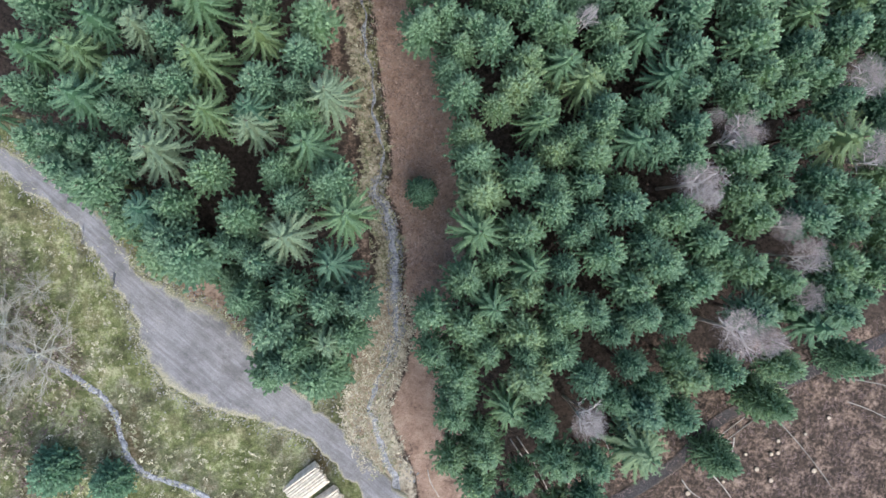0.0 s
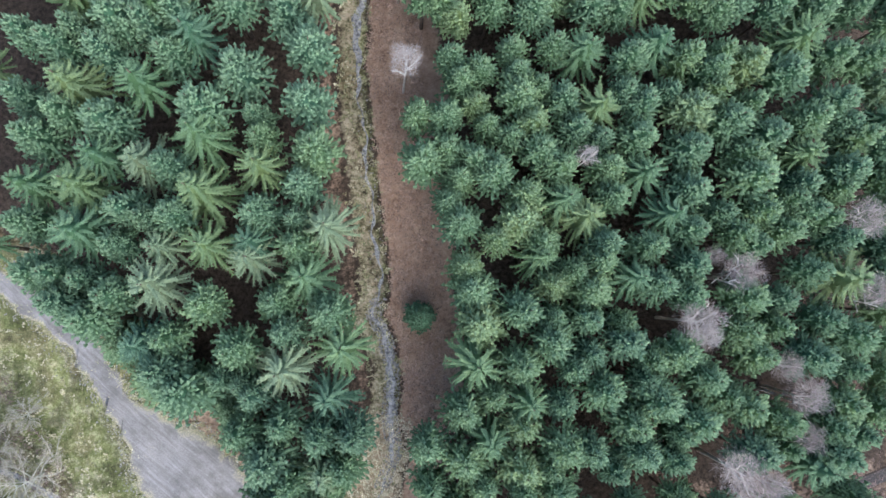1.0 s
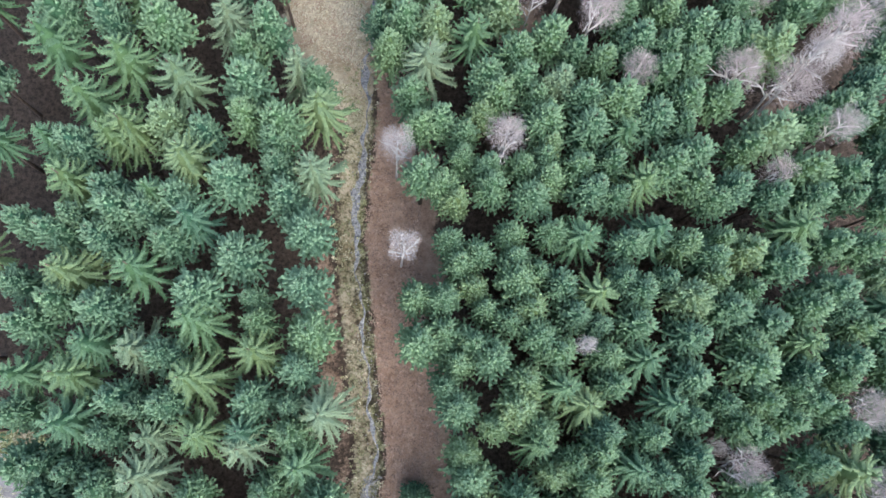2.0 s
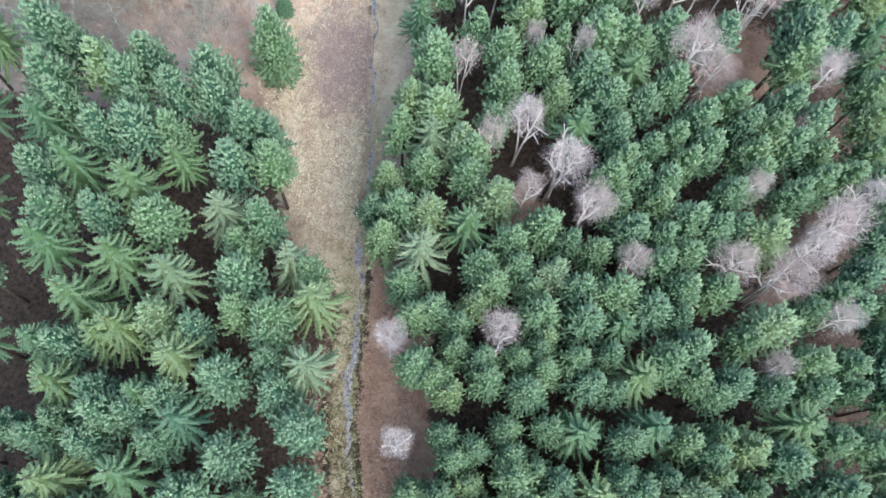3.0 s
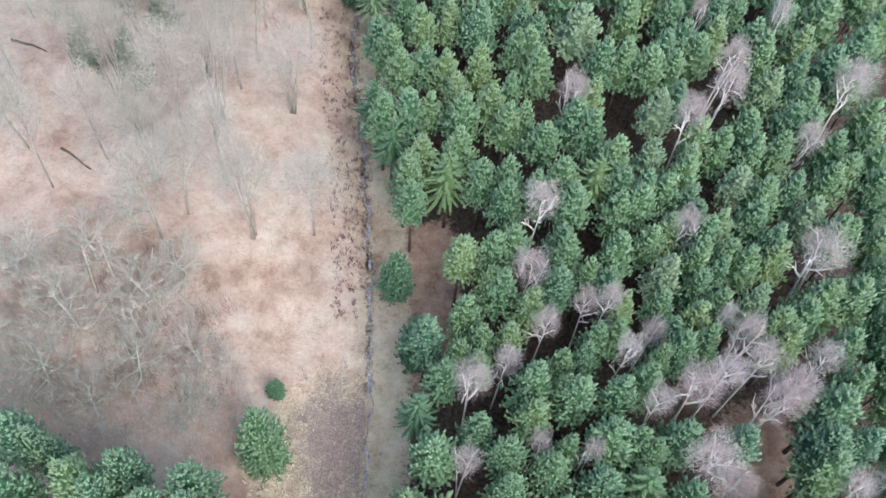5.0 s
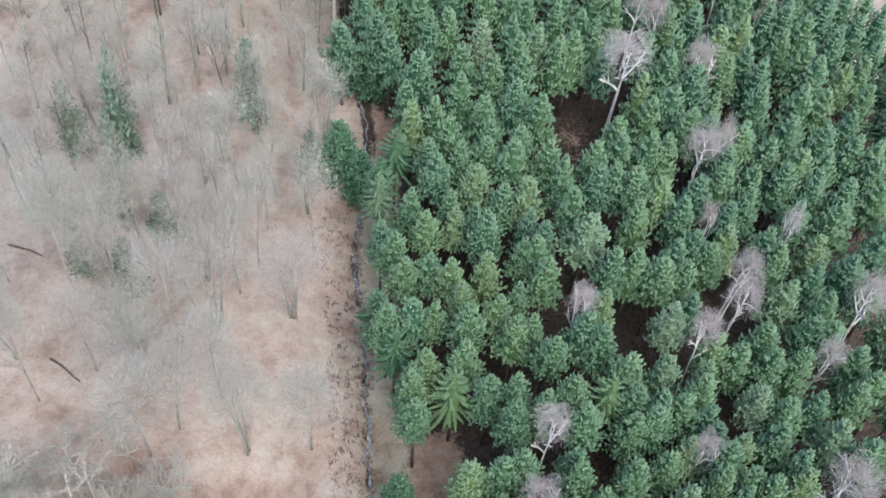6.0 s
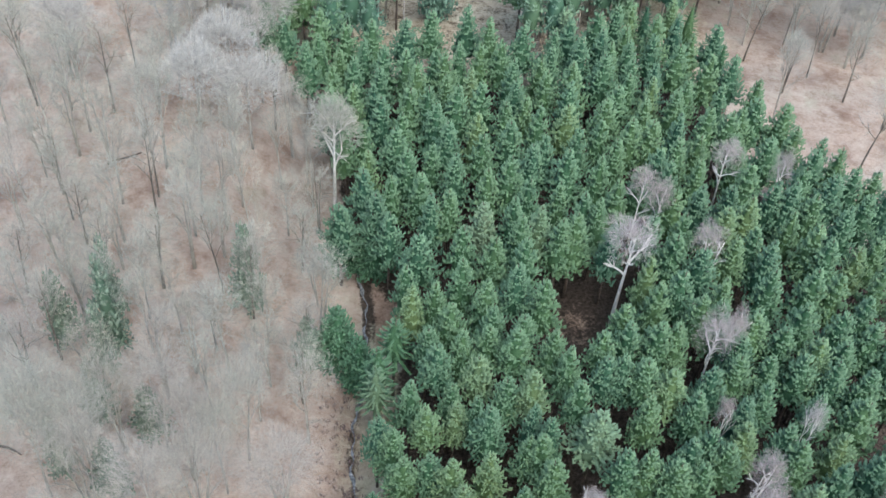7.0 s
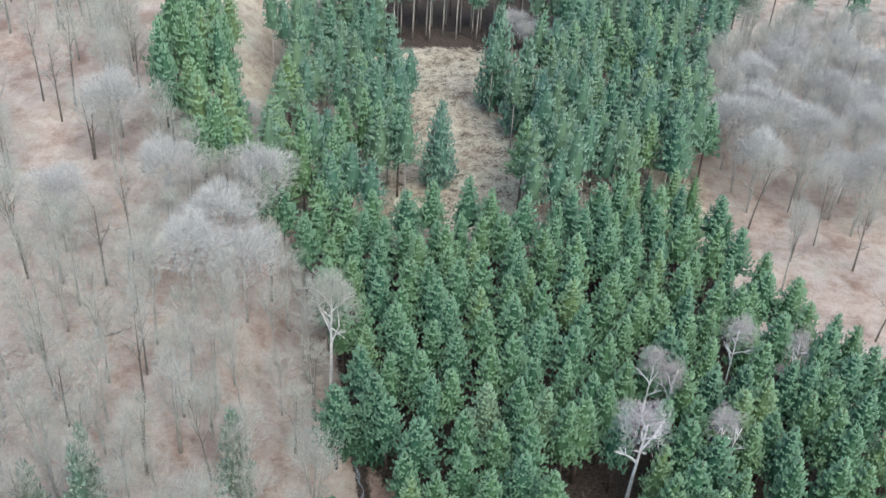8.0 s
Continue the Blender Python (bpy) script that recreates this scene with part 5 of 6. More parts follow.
P_GREEN_FIR = prototype("fir", FIRS[1], BARK_SPRUCE, SPRUCE, 0.55)
for x, y, wide, high in ((33.6, -15.0, 0.9, 1.0), (29.6, -20.8, 0.85, 0.95), (41.5, -11.6, 0.85, 0.9)):
    plant(P_GREEN_FIR, x, y, rnd.uniform(0, 360), wide, high, "green spruce standing alone in the felled clearing", "tree", "firs outside the plantation", -3)
for x, y, wide, high in ((-19.0, -2.4, 1.0, 0.6), (-21.6, -1.6, 1.1, 0.7), (-15.2, -4.6, 0.9, 0.6), (-24.8, 1.4, 0.95, 0.7), (-12.6, -7.6, 0.9, 0.65), (-7.2, -13.4, 1.0, 0.8), (-28.4, 4.6, 0.9, 0.7)):
    plant(P_GREEN_FIR, x, y, rnd.uniform(0, 360), wide, high, "low bushy green spruce at the edge of the gravel road", "tree", "spruces along the road")
plant(prototype("fir", FIRS[1], BARK_SPRUCE, SPRUCE, 0.60), -12.9, 64.4, 40, 1.05, 1.2, "light green bushy fir at the corner of the plantation", "tree", "firs outside the plantation")
P_BLUE_FIR = prototype("fir", FIRS[1], BARK_SPRUCE, PINE)
for x, y, wide, high in ((6.2, 222.0, 1.5, 1.75), (11.0, 213.0, 1.5, 1.6), (-3.0, 195.0, 1.2, 1.35)):
    plant(P_BLUE_FIR, x, y, rnd.uniform(0, 360), wide, high, "tall blue-green fir at the northern clearing", "tree", "firs outside the plantation")
for x, y in ((-31.9, 177.8), (-29.5, 186.0), (-26.7, 184.4), (-28.8, 174.2), (-24.4, 180.7), (-33.4, 176.0), (-27.0, 178.5)):
    plant(P_SPRUCE[rnd.randrange(6), rnd.choice("gby")], x, y, rnd.uniform(0, 360), rnd.uniform(1.1, 1.4), rnd.uniform(0.6, 0.85), "young green spruce closing the northern ride", "tree", "young spruces by the ride")
for x, y in ((-33.2, 187.5), (-31.0, 182.0), (13.6, 241.5), (17.5, 238.5), (10.2, 246.5)):
    plant(P_BROAD[0], x, y, rnd.uniform(0, 360), 0.8, 0.6, "small pale leafless tree beside the northern clearing", "tree", "broad grey trees")
for x, y, wide, high in ((-35.2, 119.9, 1.2, 1.3), (-36.5, 124.5, 1.0, 1.15), (-41.0, 120.8, 1.1, 1.0), (-22.3, 129.0, 1.2, 1.2), (-34.5, 111.4, 0.9, 0.85), (-28.8, 110.0, 1.1, 0.75), (-30.7, 102.9, 1.2, 0.85), (-14.4, 123.0, 1.2, 0.8), (-36.5, 105.0, 0.9, 0.8), (-35.4, 117.0, 1.0, 1.0)):
    plant(rnd.choice(P_GREY_FIR), x, y, rnd.uniform(0, 360), wide, high, "sparse grey-green fir hung with lichen among bare trees", "tree", "grey firs in the bare wood")

# bare broadleaved trees
TRUNKS = [(-37.9, 105.9), (-27.2, 108.9), (-14.5, 104.0), (-10.8, 89.3), (-20.2, 92.7), (-25.7, 85.5), (-37.5, 90.1), (-32.7, 93.8), (-40.9, 94.5), (-37.1, 102.3), (-23.6, 88.7), (-25.2, 98.0), (-47, 92), (-47.6, 127.2), (-23.9, 106.0), (-20.3, 105.1), (-25.6, 130.2), (-29.3, 132.5), (-32.4, 129.2),
          (-53.3, 177.7), (57.0, 184.1), (61.3, 178.0), (60.0, 162.6), (-54.7, 154.9), (-49.2, 174.6), (-56.4, 157.7), (-64.2, 174.3), (-64.9, 190.0), (-59.5, 188.9),
          (-60.4, 185.3), (47.4, 187.5), (52, 179), (66, 172), (70, 182), (49, 172), (55, 189), (64, 187), (-21.9, 149.9), (-23.4, 138.1)]
DARK_STEMS = [(-23.9, 106.0), (-20.3, 105.1), (-47.6, 127.2), (-53.3, 177.7), (57.0, 184.1), (61.3, 178.0), (60.0, 162.6), (-54.7, 154.9), (-64.9, 190.0), (-59.5, 188.9), (-60.4, 185.3), (47.4, 187.5), (52, 179)]
BIG = [(-30.4, 160.5), (-27.5, 171.5), (-39.0, 166.2), (-48.8, 176.8), (-26.4, 154.6), (-32.8, 152.7), (-51.0, 159.9), (52.6, 220.9), (62.6, 231.9), (74.1, 238), (46.3, 205.1), (55.7, 208.4),
       (66.4, 218.3), (76.9, 229.1), (58.1, 199.0), (68.0, 204.1), (48.2, 192.4), (61.1, 191.6), (67.6, 190.5), (52, 213), (71, 211), (81, 219), (59, 225)]
WOOD_W = [(-9.5, 78), (-10.5, 90), (-11.5, 108), (-13, 120), (-11.5, 130), (-14, 140), (-16.5, 150), (-22, 161), (-27, 170), (-48, 182), (-52, 206), (-80, 260), (-125, 250), (-125, 62), (-48, 64), (-30, 64), (-17, 70)]
WOOD_E = [(44, 222), (43, 196), (52, 190), (70, 188), (110, 190), (110, 250), (60, 255)]
GAP = [(-75.9, 205.6), (-67.6, 206.5), (-43.2, 172.1), (-47.0, 166.0), (-57.4, 171.4)]
keep = [(x, y, 4.0) for x, y in TRUNKS] + [(x, y, 5.0) for x, y in BIG]
bare = TRUNKS + [(x, y) for x, y in scatter(WOOD_W, 3.8, 21, 0.6, keep) if x > -0.35 * y - 9 and (y > 112 or y > 86 and x < -13.5 and int(x * 7 + y * 3) % 5 < 2) and not (-16.5 < x < -11 and 82 < y < 100) and not any(inside(GAP, np.array([x]), np.array([y + k]))[0] for k in (0, 5, 10))] + scatter(WOOD_E, 3.8, 22, 1.0, keep)
for x, y in bare[:300]:
    plant(rnd.choice(P_HAZE if y < 112 else P_OAK if (x, y) in DARK_STEMS or rnd.random() < 0.3 else P_BEECH), x, y, rnd.uniform(0, 360), rnd.uniform(0.8, 1.15), rnd.uniform(0.8, 1.1), "leafless broadleaved tree with pale grey twigs over leaf litter", "tree", "bare broadleaved trees", rnd.uniform(-3, 3))
for x, y in BIG:
    plant(rnd.choice(P_BROAD if y > 0 else P_BEECH), x, y, rnd.uniform(0, 360), rnd.uniform(1.05, 1.35), rnd.uniform(0.8, 1.0) if y > 0 else 0.45, "broad leafless tree with a dense purplish grey crown", "tree", "broad grey trees", rnd.uniform(-3, 3))
SALLOW = leafless_shape(58, 4.2, 0.5, 3.1, 15, 0.5, 0.12, 1, 60, 0.35, 0.8, 0.6, 0.012)
P_SALLOW = prototype("sallow_bush", SALLOW, BARK_LICHEN, TWIG_GREY)
for x, y, wide, high in ((-32.6, -10.6, 1.15, 1.0), (-35.6, -12.8, 0.8, 0.8), (-37.0, -8.6, 0.9, 0.9), (-34.0, -5.0, 0.6, 0.7)):
    plant(P_SALLOW, x, y, rnd.uniform(0, 360), wide, high, "spreading leafless bush grey with lichen in the meadow", "bush", "bare bushes in the meadow")
for x, y, wide, high in ((-25.3, 70.8, 1.1, 1.5), (-19.9, 72.6, 0.9, 1.2), (-31.9, 75.2, 1.2, 1.6), (-31.6, 82.6, 1.0, 1.3), (-25.4, 78.4, 1.1, 1.4), (-33.3, 69.2, 1.2, 1.5), (-20.4, 67.5, 0.9, 1.1), (-39.5, 72.5, 1.3, 1.7), (-38.5, 80.0, 1.2, 1.4), (-28.6, 66.8, 1.1, 1.3), (-36.5, 66.2, 1.1, 1.4), (-22.8, 82.0, 0.9, 1.1), (-28.4, 86.0, 0.9, 1.0)):
    plant(P_SALLOW, x, y, rnd.uniform(0, 360), wide, high, "tall tangled leafless bush grey with lichen over leaf litter", "bush", "bare bushes at the wood's edge")
plant(prototype("birch", leafless_shape(59, 16.5, 7.8, 3.6, 8, 0.45, 0.26, 1, 24, 1.1, 0.9, 0.55, 0.017, (3.2, 3.8, 4200), True), BARK_BIRCH, TWIG_GREY), -14.5, 148.5, 20, 1.15, 1.1, "tall leafless birch with a white stem at the spruce edge", "tree")
if len(bare) > 290:
    joined("bare_wood", BEECHES, [(rnd.randrange(5), x, y, rnd.uniform(0, 6.28), rnd.uniform(0.8, 1.15), rnd.uniform(0.8, 1.1), rnd.random()) for x, y in bare[290:]], BARK_GREY, TWIG_GREY, "far leafless broadleaved wood", "forest")

# pines and far spruces in the north
PINES_WEST = [(-29, 180), (-10, 176), (-7, 186), (-9, 204), (-13, 228), (-24, 246), (-33, 240), (-30, 214)]
PINES_EAST = [(10, 176), (34, 189), (42, 200), (43, 222), (56, 250), (14, 250), (13, 226), (16, 206), (9, 190)]
PINES_NORTH = [(-60, 250), (60, 252), (64, 262), (-66, 260)]
north = scatter(PINES_WEST, 3.1, 31, 0.3) + scatter(PINES_EAST, 3.1, 32, 0.3) + scatter(PINES_NORTH, 3.0, 33, 0.2)
for x, y in north:
    if rnd.random() < 0.62 or y > 246:
        plant(rnd.choice(P_PINE), x, y, rnd.uniform(0, 360), rnd.uniform(0.9, 1.3), rnd.uniform(0.75, 1.0), "slender conifer with a bare pale trunk and high crown", "tree", "pines in the north")
for x, y, wide, high in ((15.6, 201.4, 0.95, 1.05), (17.9, 202.2, 0.9, 1.1), (13.4, 203.6, 0.9, 1.0), (9.2, 206.4, 0.9, 0.95), (5.4, 219.5, 0.9, 0.9), (-10.8, 203.4, 1.0, 1.1), (-9.0, 208.6, 1.0, 1.05), (-12.6, 218.6, 1.0, 1.0), (-33.2, 212.5, 0.9, 1.1), (-31.6, 214.0, 0.9, 1.05), (-29.8, 217.0, 0.9, 1.1)):
    plant(P_PINE[2], x, y, rnd.uniform(0, 360), wide, high, "slender pine with a tall bare pale trunk beside the clearing", "tree", "pines at the clearings")
NORTH_WEST = [(-47, 186), (-38, 177), (-33, 173), (-31, 180), (-36, 192), (-38, 208), (-47, 210)]
north_spruces = [p for p in north if p[1] < 246 and p not in north[::3] and p not in north[1::3]] + scatter(NORTH_WEST, 3.2, 34, 0.3)
joined("mixed_spruces", SPRUCES, [(rnd.randrange(4, 6), x, y, rnd.uniform(0, 6.28), rnd.uniform(1.1, 1.4), rnd.uniform(0.9, 1.2), rnd.uniform(0.1, 0.8)) for x, y in north_spruces], BARK_SPRUCE, SPRUCE, "spruces mixed among pines north of the plantation", "forest")
FAR = [(-105, 258), (120, 262), (130, 296), (-105, 290)]
joined("far_spruce_wood", SPRUCES, [(rnd.randrange(4, 6), x, y, rnd.uniform(0, 6.28), rnd.uniform(1.0, 1.3), rnd.uniform(0.95, 1.2), rnd.uniform(0.1, 0.6)) for x, y in scatter(FAR, 10.5, 41, 1)], BARK_SPRUCE, SPRUCE, "far spruce wood closing the view", "forest")


# ---- small things ----
def part(name, me, parent):
    ob = new(name, me)
    ob.parent = parent
    return ob


def round_log(name, length, radius, mat, end_mat, seed):
    r = np.random.RandomState(seed)
    k, ring = 9, []
    for i, t in enumerate((0, 0.03, 0.5, 0.97, 1)):
        q = radius * (0.93 if i in (0, 4) else 1.0) * (1 - 0.12 * t)
        ring += [(length * (t - 0.5), math.cos(a) * q * r.uniform(0.94, 1.06), math.sin(a) * q * r.uniform(0.94, 1.06)) for a in np.arange(k) / k * 6.283]
    faces = [f for i in range(4) for j in range(k) for f in ((i * k + j, i * k + (j + 1) % k, i * k + k + (j + 1) % k), (i * k + j, i * k + k + (j + 1) % k, i * k + k + j))]
    ends = [(0, j + 1, j) for j in range(1, k - 1)] + [(4 * k, 4 * k + j, 4 * k + j + 1) for j in range(1, k - 1)]
    return mesh_of(name, ring, faces + ends, [mat, end_mat], mat_index=[0] * len(faces) + [1] * len(ends))


LOGS = [round_log("log", 4.0, q, LOG_WOOD, STUMP_WOOD, i) for i, q in enumerate((0.11, 0.13, 0.15))]


def log_pile(x, y, turn, across, layers):
    pile = tagged(new("log_pile"), "stack of peeled pale logs beside the gravel road", "log pile", "log piles")
    z0 = ground_z(x, y) + 0.12
    pile.matrix_basis = pose(x, y, z0, 0, 0, turn)
    for layer in range(layers):
        for i in range(across - layer):
            ob = part("log", rnd.choice(LOGS), pile)
            ob.matrix_basis = pose(rnd.uniform(-0.12, 0.12), (i - (across - layer) / 2) * 0.27 + rnd.uniform(-0.02, 0.02), 0.13 + layer * 0.23, rnd.uniform(0, 360), rnd.uniform(-0.6, 0.6), rnd.uniform(-0.8, 0.8))


log_pile(-9.5, -24.5, 36, 10, 4)
log_pile(-7.7, -26.8, 35, 9, 4)


def fallen(x0, y0, x1, y1, radius, lift, mat, label, name="fallen_pole"):
    soup = Soup()
    t = np.linspace(0, 1, 6)
    x, y = x0 + (x1 - x0) * t, y0 + (y1 - y0) * t
    side = np.array([y0 - y1, x1 - x0]) / (math.dist((x0, y0), (x1, y1)) + 1e-6) * 0.12
    z = land(x, y) + lift + radius
    w = np.sin(t * 5 + x0)
    soup.tube(np.stack([x + side[0] * w, y + side[1] * w, z], 1), radius * (1 - 0.45 * t), 6)
    v, f, _ = soup.arrays()
    tagged(new(name, mesh_of(name, v, f, mat, smooth=True)), label, "fallen trunk", "fallen poles")


for x0, y0, x1, y1 in ((11.6, -20.1, 14.9, -26.0), (11.0, -20.4, 14.2, -25.8), (19.5, -19.5, 20.9, -21.9), (21.4, -15.8, 22.8, -18.2), (21.0, -15.6, 22.2, -17.9), (29.6, -22.4, 32.6, -26.3), (2.6, -24.0, 3.7, -26.8),
                       (-8.5, 58.3, -2.6, 60.4), (-8.2, 59.3, -2.9, 59.3), (-7.2, 57.5, -3.8, 60.8), (-7.8, 60.2, -4.0, 58.9), (27.4, -24.1, 29.3, -26.0), (30.4, -20.6, 32.6, -20.3), (32.5, -19.9, 32.6, -21.9)):
    fallen(x0, y0, x1, y1, 0.075, 0.05, DEAD_WOOD, "pale barkless pole lying on the ground")
for x0, y0, x1, y1 in ((36.5, -17.5, 42.5, -25.0), (44.0, -16.5, 50.0, -19.0), (42.5, -13.8, 50.0, -15.5), (29.5, -20.8, 38.0, -14.9), (30.3, -21.2, 38.5, -15.6)):
    fallen(x0, y0, x1, y1, 0.06, 0.05, BARK_GREY, "thin grey stem lying in the felled clearing")
for x0, y0, x1, y1 in ((-45.5, 107.8, -41.5, 106.6), (-37.5, 94.5, -34.0, 92.5), (-52.0, 112.0, -48.5, 113.2), (-43.2, 146.0, -39.5, 148.5), (-57.5, 168.0, -53.0, 167.0)):
    fallen(x0, y0, x1, y1, 0.16, 0.02, BARK_SPRUCE, "dark fallen trunk lying on leaf litter")


def stump(x, y, radius):
    thing = tagged(new("stump"), "low stump with a pale fresh-cut top", "stump", "stumps in the clearing")
    thing.matrix_basis = pose(x, y, ground_z(x, y), 0, 0, rnd.uniform(0, 360))
    body, top = Soup(), Soup()
    body.tube([(0, 0, -0.1), (0, 0, 0.1), (0, 0, 0.28)], [radius * 1.4, radius * 1.08, radius], 9)
    top.tube([(0, 0, 0.283), (0, 0, 0.30)], [radius * 0.99, radius * 0.95], 9)
    for n, soup, mat in (("bark", body, BARK_SPRUCE), ("cut_face", top, STUMP_WOOD)):
        v, f, _ = soup.arrays()
        part(n, mesh_of("stump_" + n, v, f, mat), thing)


for x, y in ((39.7, -19.6), (36.9, -20.2), (36.2, -21.5), (33.7, -21.5), (36.2, -24.1), (28.0, -25.3), (36.9, -21.4), (42.0, -18.0), (34.8, -23.0), (40.5, -23.2), (38.5, -17.2), (31.5, -24.2)):
    stump(x, y, rnd.uniform(0.16, 0.26))


def snag(x, y, seed, tall, wide):
    (wv, wf, _), (tv, tf, _), *limbs = leafless_shape(seed, tall, tall * 0.35, tall * 0.28, 6, 0.55, 0.10, 1, 3, 0.9, apart=True)
    thing = tagged(new("dead_tree"), "bleached dead tree with bare forked branches", "tree", "dead trees")
    thing.matrix_basis = pose(x, y, ground_z(x, y), rnd.uniform(-8, 8), 0, rnd.uniform(0, 360)) @ Matrix.Diagonal((wide, wide, 1, 1))
    part("trunk", mesh_of("dead_trunk", wv, wf, DEAD_WOOD, smooth=True), thing)
    for lv, lf, _ in limbs:
        part("limb", mesh_of("dead_limb", lv, lf, DEAD_WOOD, smooth=True), thing)
    part("crown", mesh_of("dead_crown", tv, tf, DEAD_WOOD), thing)


for i, (x, y, tall) in enumerate(((-29.5, 80.5, 9), (-31.0, 79.0, 8), (-37.0, 81.5, 8), (-27.8, 105.3, 8), (-24.0, 77.0, 7), (-26.0, 75.0, 6), (-33.5, 77.5, 7), (-24.5, 102.5, 6))):
    snag(x, y, 70 + i, tall, 1.3)


def tufts(name, count, seed, inside_of, blades, tall, spread, mat, label, category, width=0.03):
    """Many small tufts of blades or stems as one object."""
    r = np.random.RandomState(seed)
    x, y = inside_of(r, count)
    n = len(x)
    base = np.stack([x, y, land(x, y)], 1)
    p = np.repeat(base, blades, 0) + np.c_[r.normal(0, spread * 0.35, (n * blades, 2)), np.zeros(n * blades)]
    a, reach, high = r.rand(n * blades) * 6.283, r.uniform(0.3, 1.0, n * blades) * spread, r.uniform(0.5, 1.1, n * blades) * tall
    out, side = np.stack([np.cos(a), np.sin(a), 0 * a], 1), np.stack([-np.sin(a), np.cos(a), 0 * a], 1) * width
    mid = p + out * (reach * 0.45)[:, None] + np.c_[0 * a, 0 * a, high * 0.8]
    end = p + out * reach[:, None] + np.c_[0 * a, 0 * a, high * r.uniform(0.5, 1.0, n * blades)]
    v = np.stack([p - side, p + side, mid + side, mid - side, end], 1).reshape(-1, 3)
    i = np.arange(n * blades)[:, None] * 5
    f = np.concatenate([i + [0, 1, 2], i + [0, 2, 3], i + [3, 2, 4]])
    tip = np.tile([0.0, 0.0, 0.6, 0.6, 1.0], n * blades)
    tint = np.repeat(r.rand(n), blades * 5)
    tagged(new(name, mesh_of(name, v, f, mat, {"tip": tip, "tint": tint})), label, category, kind="stuff")


def beside_stream(y0, y1, d0, d1):
    def pick(r, count):
        y = r.uniform(y0, y1, count)
        return np.interp(y, STREAM_Y, STREAM_X) + r.uniform(d0, d1, count), y
    return pick


def within(poly, off=None):
    def pick(r, count):
        p = np.array(poly)
        x, y = r.uniform(p[:, 0].min(), p[:, 0].max(), count), r.uniform(p[:, 1].min(), p[:, 1].max(), count)
        ok = inside(poly, x, y)
        if off:
            ok &= ~inside(off, x, y)
        return x[ok], y[ok]
    return pick


tufts("dry_grass_tussocks", 2600, 81, within([(-11.5, 50), (-6, 44), (-4.8, 47), (-4.2, 74), (-9, 75), (-16, 66)]), 7, 0.22, 0.34, DRY_GRASS, "pale dry grass tussocks in the valley", "grass", 0.035)
tufts("bankside_grass", 1100, 82, beside_stream(-25, 60, -2.6, 1.2), 6, 0.25, 0.28, GREEN_GRASS, "rough green and yellow grass along the stream", "grass", 0.05)
tufts("dead_bracken", 2600, 83, beside_stream(-9, 50, 1.0, 6.5), 5, 0.2, 0.35, BRACKEN, "flattened brown bracken on the ride", "bracken", 0.045)
tufts("streamside_straw", 900, 100, beside_stream(-24, -6, -3.2, 2.3), 7, 0.28, 0.32, DRY_GRASS, "pale dry grass beside the stream near the road", "grass", 0.035)
tufts("valley_bracken", 700, 101, lambda r, n: (-6.6 + np.clip(r.normal(0, 1.7, n), -4.5, 2.3), 67.0 + r.normal(0, 3.0, n)), 8, 0.6, 0.6, BRAMBLE, "broken brown bracken stalks in the open valley", "bracken", 0.03)
tufts("valley_straw", 1500, 102, within([(-12, 58), (-10, 50), (-4.6, 47), (-4.0, 69), (-6.5, 74), (-10.5, 70)]), 9, 0.35, 0.5, DRY_GRASS, "bleached straw tussocks among bracken", "grass", 0.04)
tufts("dark_rushes", 420, 84, beside_stream(80, 124, -4.2, 0.8), 7, 0.5, 0.34, TWIG_DARK, "brown dead rushes beside the ditch", "rushes", 0.035)
tufts("bramble_thicket", 450, 85, lambda r, n: (-7.4 + r.normal(0, 1.4, n) + 0.9 * r.choice([-1.5, 0.2, 1.6], n), 66.5 + r.normal(0, 1.3, n) + r.choice([-3.5, 0.5, 3.0], n)), 9, 0.7, 0.6, BRAMBLE, "purplish brown leafless bramble thicket", "bramble", 0.014)
tufts("meadow_grass", 3200, 86, within([(-45, 6), (-33, 2.5), (-28, -6), (-26, -12), (-22, -18), (-10, -23), (-12, -34), (-48, -34)]), 6, 0.22, 0.30, GREEN_GRASS, "rough mossy meadow grass beside the road", "grass", 0.06)
tufts("brown_weeds", 900, 87, within([(-45, 0), (-36, -2), (-30, -10), (-29, -30), (-48, -34)]), 7, 0.5, 0.5, TWIG_DARK, "tangled brown weeds in the meadow", "weeds", 0.025)
tufts("brash", 1500, 88, within([(16, -24), (27, -18), (48, -8), (52, -34), (20, -34)]), 4, 0.18, 0.7, TWIG_DARK, "scattered twigs and brash in the felled clearing", "brash", 0.02)
tufts("valley_scrub", 260, 98, lambda r, n: (-8.6 + 2.4 * np.sin(np.arange(n) * 0.37) + r.normal(0, 0.7, n), 56 + 7 * np.sin(np.arange(n) * 0.11) + r.normal(0, 1.0, n)), 7, 0.4, 0.5, BRACKEN, "brown dead weeds among the dry grass", "weeds", 0.03)
tufts("hazel_brush", 900, 90, within([(-42, 62.5), (-17, 61.5), (-15, 70), (-19, 78), (-30, 84), (-44, 84)]), 14, 1.9, 1.1, TWIG_GREY, "grey leafless hazel brush at the wood's edge", "brush", 0.014)
tufts("dark_brush", 260, 94, within([(-30, 70), (-18, 68), (-17, 78), (-24, 86), (-31, 82)]), 9, 0.8, 0.7, TWIG_DARK, "low dark bramble among bare trees", "bramble", 0.02)
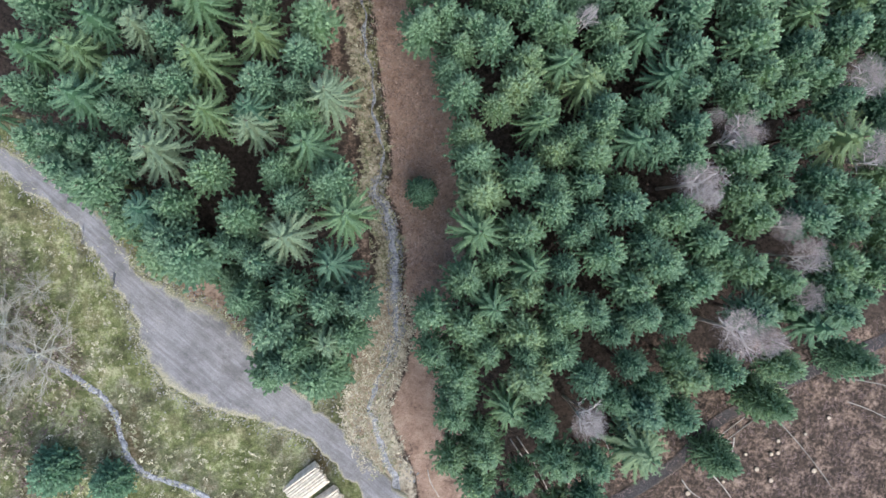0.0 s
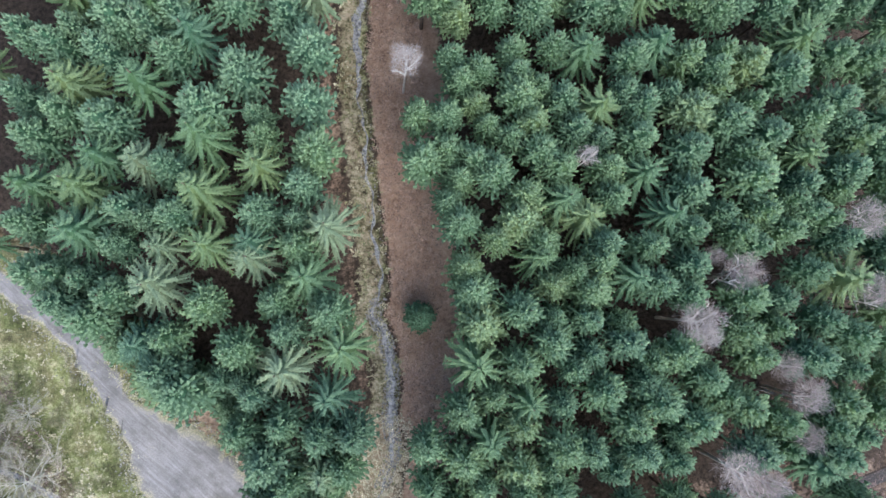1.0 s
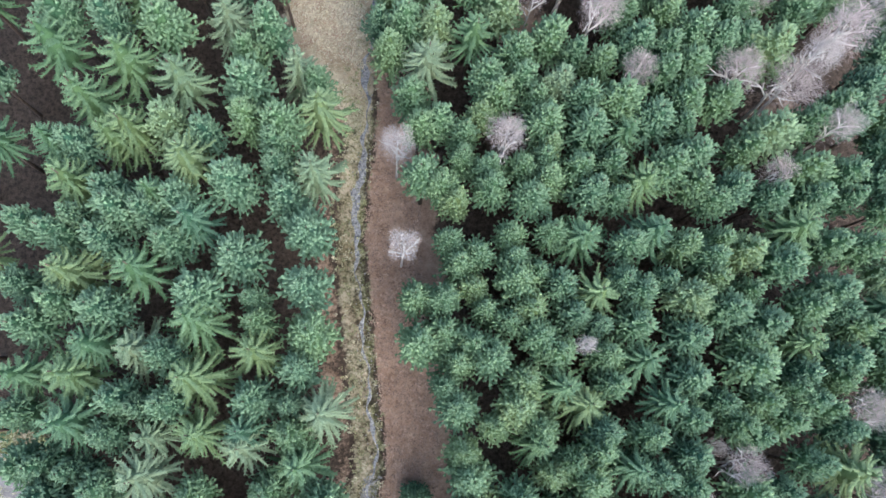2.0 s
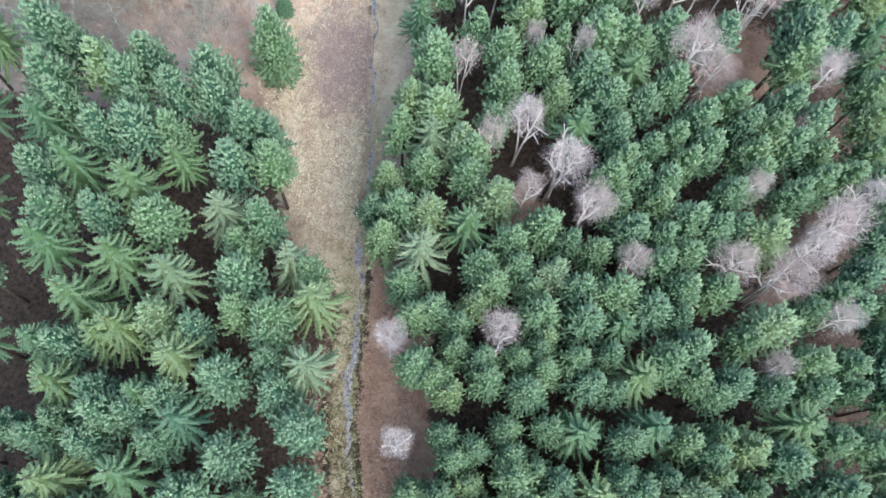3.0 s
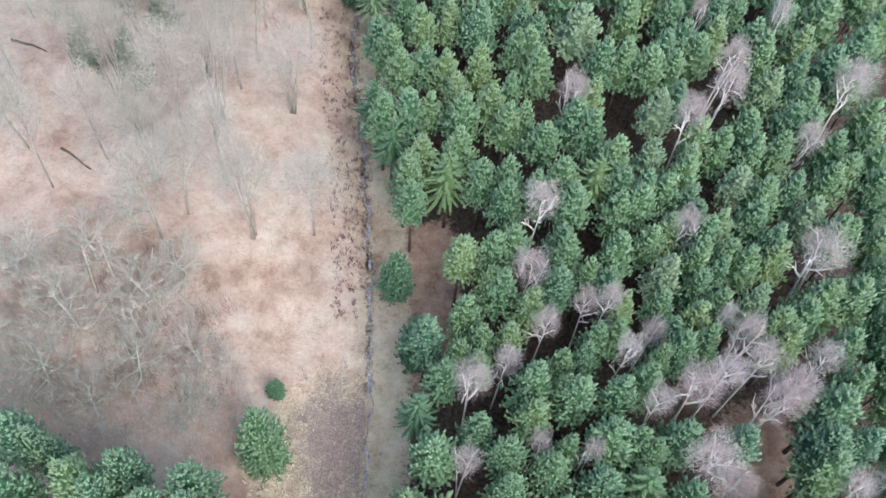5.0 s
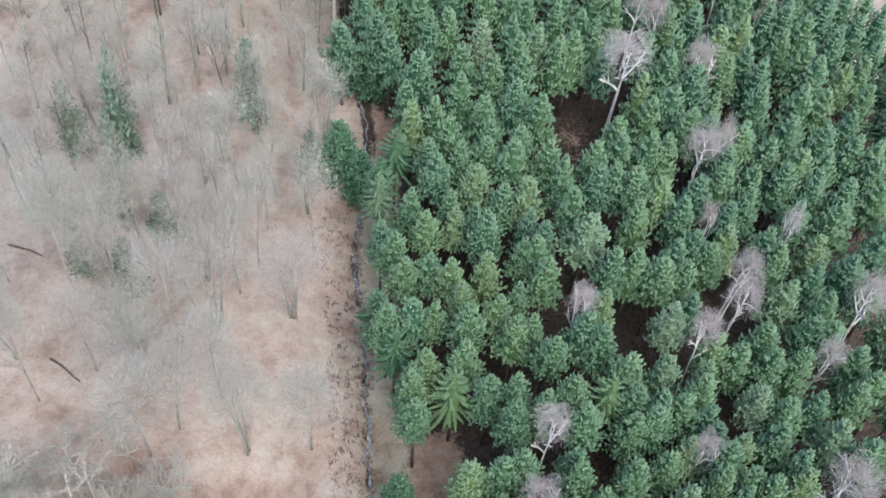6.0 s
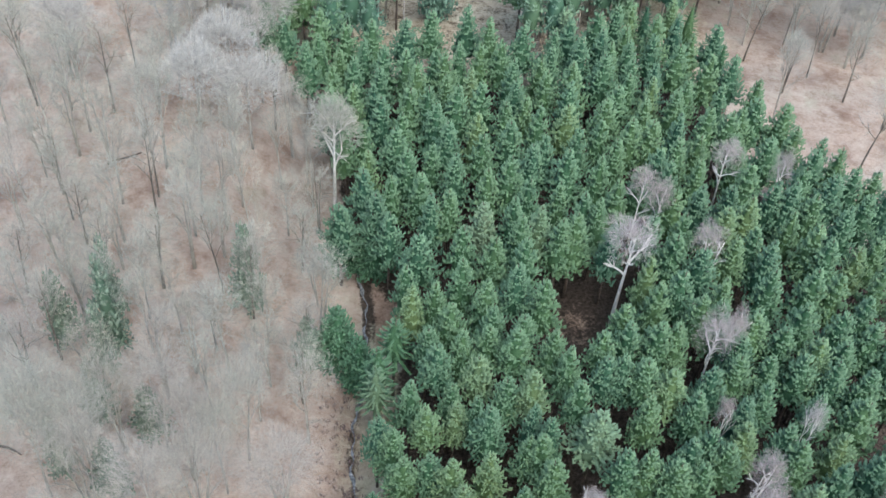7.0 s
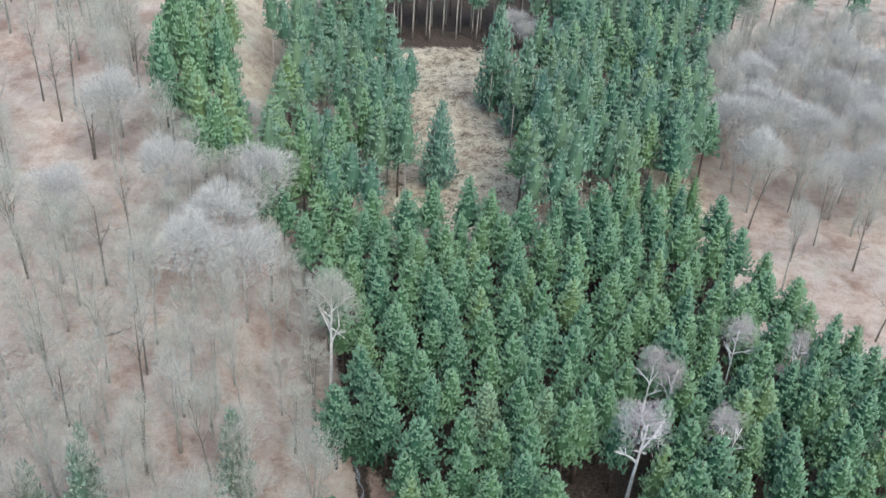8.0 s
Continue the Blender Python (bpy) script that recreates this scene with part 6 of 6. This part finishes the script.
tufts("road_edge_grass", 900, 95, lambda r, n: tuple(np.concatenate([along(ROAD_N[2:12], n // 2), along(ROAD_S[2:12], n // 2)])[:, k] + r.normal(0, 0.35, n // 2 * 2) for k in (0, 1)), 6, 0.2, 0.3, GREEN_GRASS, "rough grass creeping over the road's edges", "grass")
tufts("north_weeds", 380, 97, within([(-40, 206), (-12, 203), (14, 200), (18, 214), (8, 242), (-8, 240), (-30, 232)]), 7, 0.5, 0.6, TWIG_DARK, "brown dead weeds in the northern clearing", "weeds", 0.03)
tufts("north_grass", 1800, 89, within([(-40, 206), (-12, 203), (14, 200), (18, 214), (8, 242), (-8, 240), (-30, 232)]), 7, 0.22, 0.5, DRY_GRASS, "dry grass in the northern clearing", "grass", 0.05)


def stones(name, count, seed, inside_of, low, high, mat, label):
    r = np.random.RandomState(seed)
    x, y = inside_of(r, count)
    v0 = np.array([(1, 0, 0), (-1, 0, 0), (0, 1, 0), (0, -1, 0), (0, 0, 0.7), (0, 0, -0.6)], float)
    f0 = np.array([(0, 2, 4), (2, 1, 4), (1, 3, 4), (3, 0, 4), (2, 0, 5), (1, 2, 5), (3, 1, 5), (0, 3, 5)])
    n = len(x)
    size = r.uniform(low, high, n) * r.uniform(0.6, 1.0, n)
    a = r.rand(n) * 6.283
    v = v0[None] * r.uniform(0.7, 1.3, (n, 6, 3)) * size[:, None, None]
    v = np.stack([v[..., 0] * np.cos(a)[:, None] - v[..., 1] * np.sin(a)[:, None] + x[:, None], v[..., 0] * np.sin(a)[:, None] + v[..., 1] * np.cos(a)[:, None] + y[:, None], v[..., 2] + (land(x, y) + 0.06)[:, None]], -1)
    f = f0[None] + np.arange(n)[:, None, None] * 6
    tagged(new(name, mesh_of(name, v.reshape(-1, 3), f.reshape(-1, 3), mat)), label, "stones", kind="stuff")


stones("stream_stones", 1300, 91, beside_stream(-13, 6, -0.75, 0.85), 0.05, 0.19, STONE, "pale grey stones in the stream bed")
stones("brook_stones", 220, 96, lambda r, n: tuple(along(BROOK, n)[:, k] + r.normal(0, 0.22, n) for k in (0, 1)), 0.05, 0.15, STONE, "grey stones along the brook")
stones("bank_stones", 500, 92, beside_stream(-27, 60, -0.8, 0.9), 0.05, 0.14, STONE, "scattered stones along the stream")
stones("verge_gravel", 3000, 99, lambda r, n: tuple(np.concatenate([along(ROAD_N[2:13], n // 2), along(ROAD_S[2:13], n // 2)])[:, k] + r.normal(0, 0.55, n // 2 * 2) for k in (0, 1)), 0.04, 0.12, STONE, "loose grey gravel strewn along the road's edges")
stones("road_edge_stones", 500, 93, within([(-9, -17.5), (-4.5, -20.5), (0.5, -25.5), (2.5, -25), (-3, -18.5), (-7, -16)]), 0.05, 0.14, STONE, "broken stones beside the road")
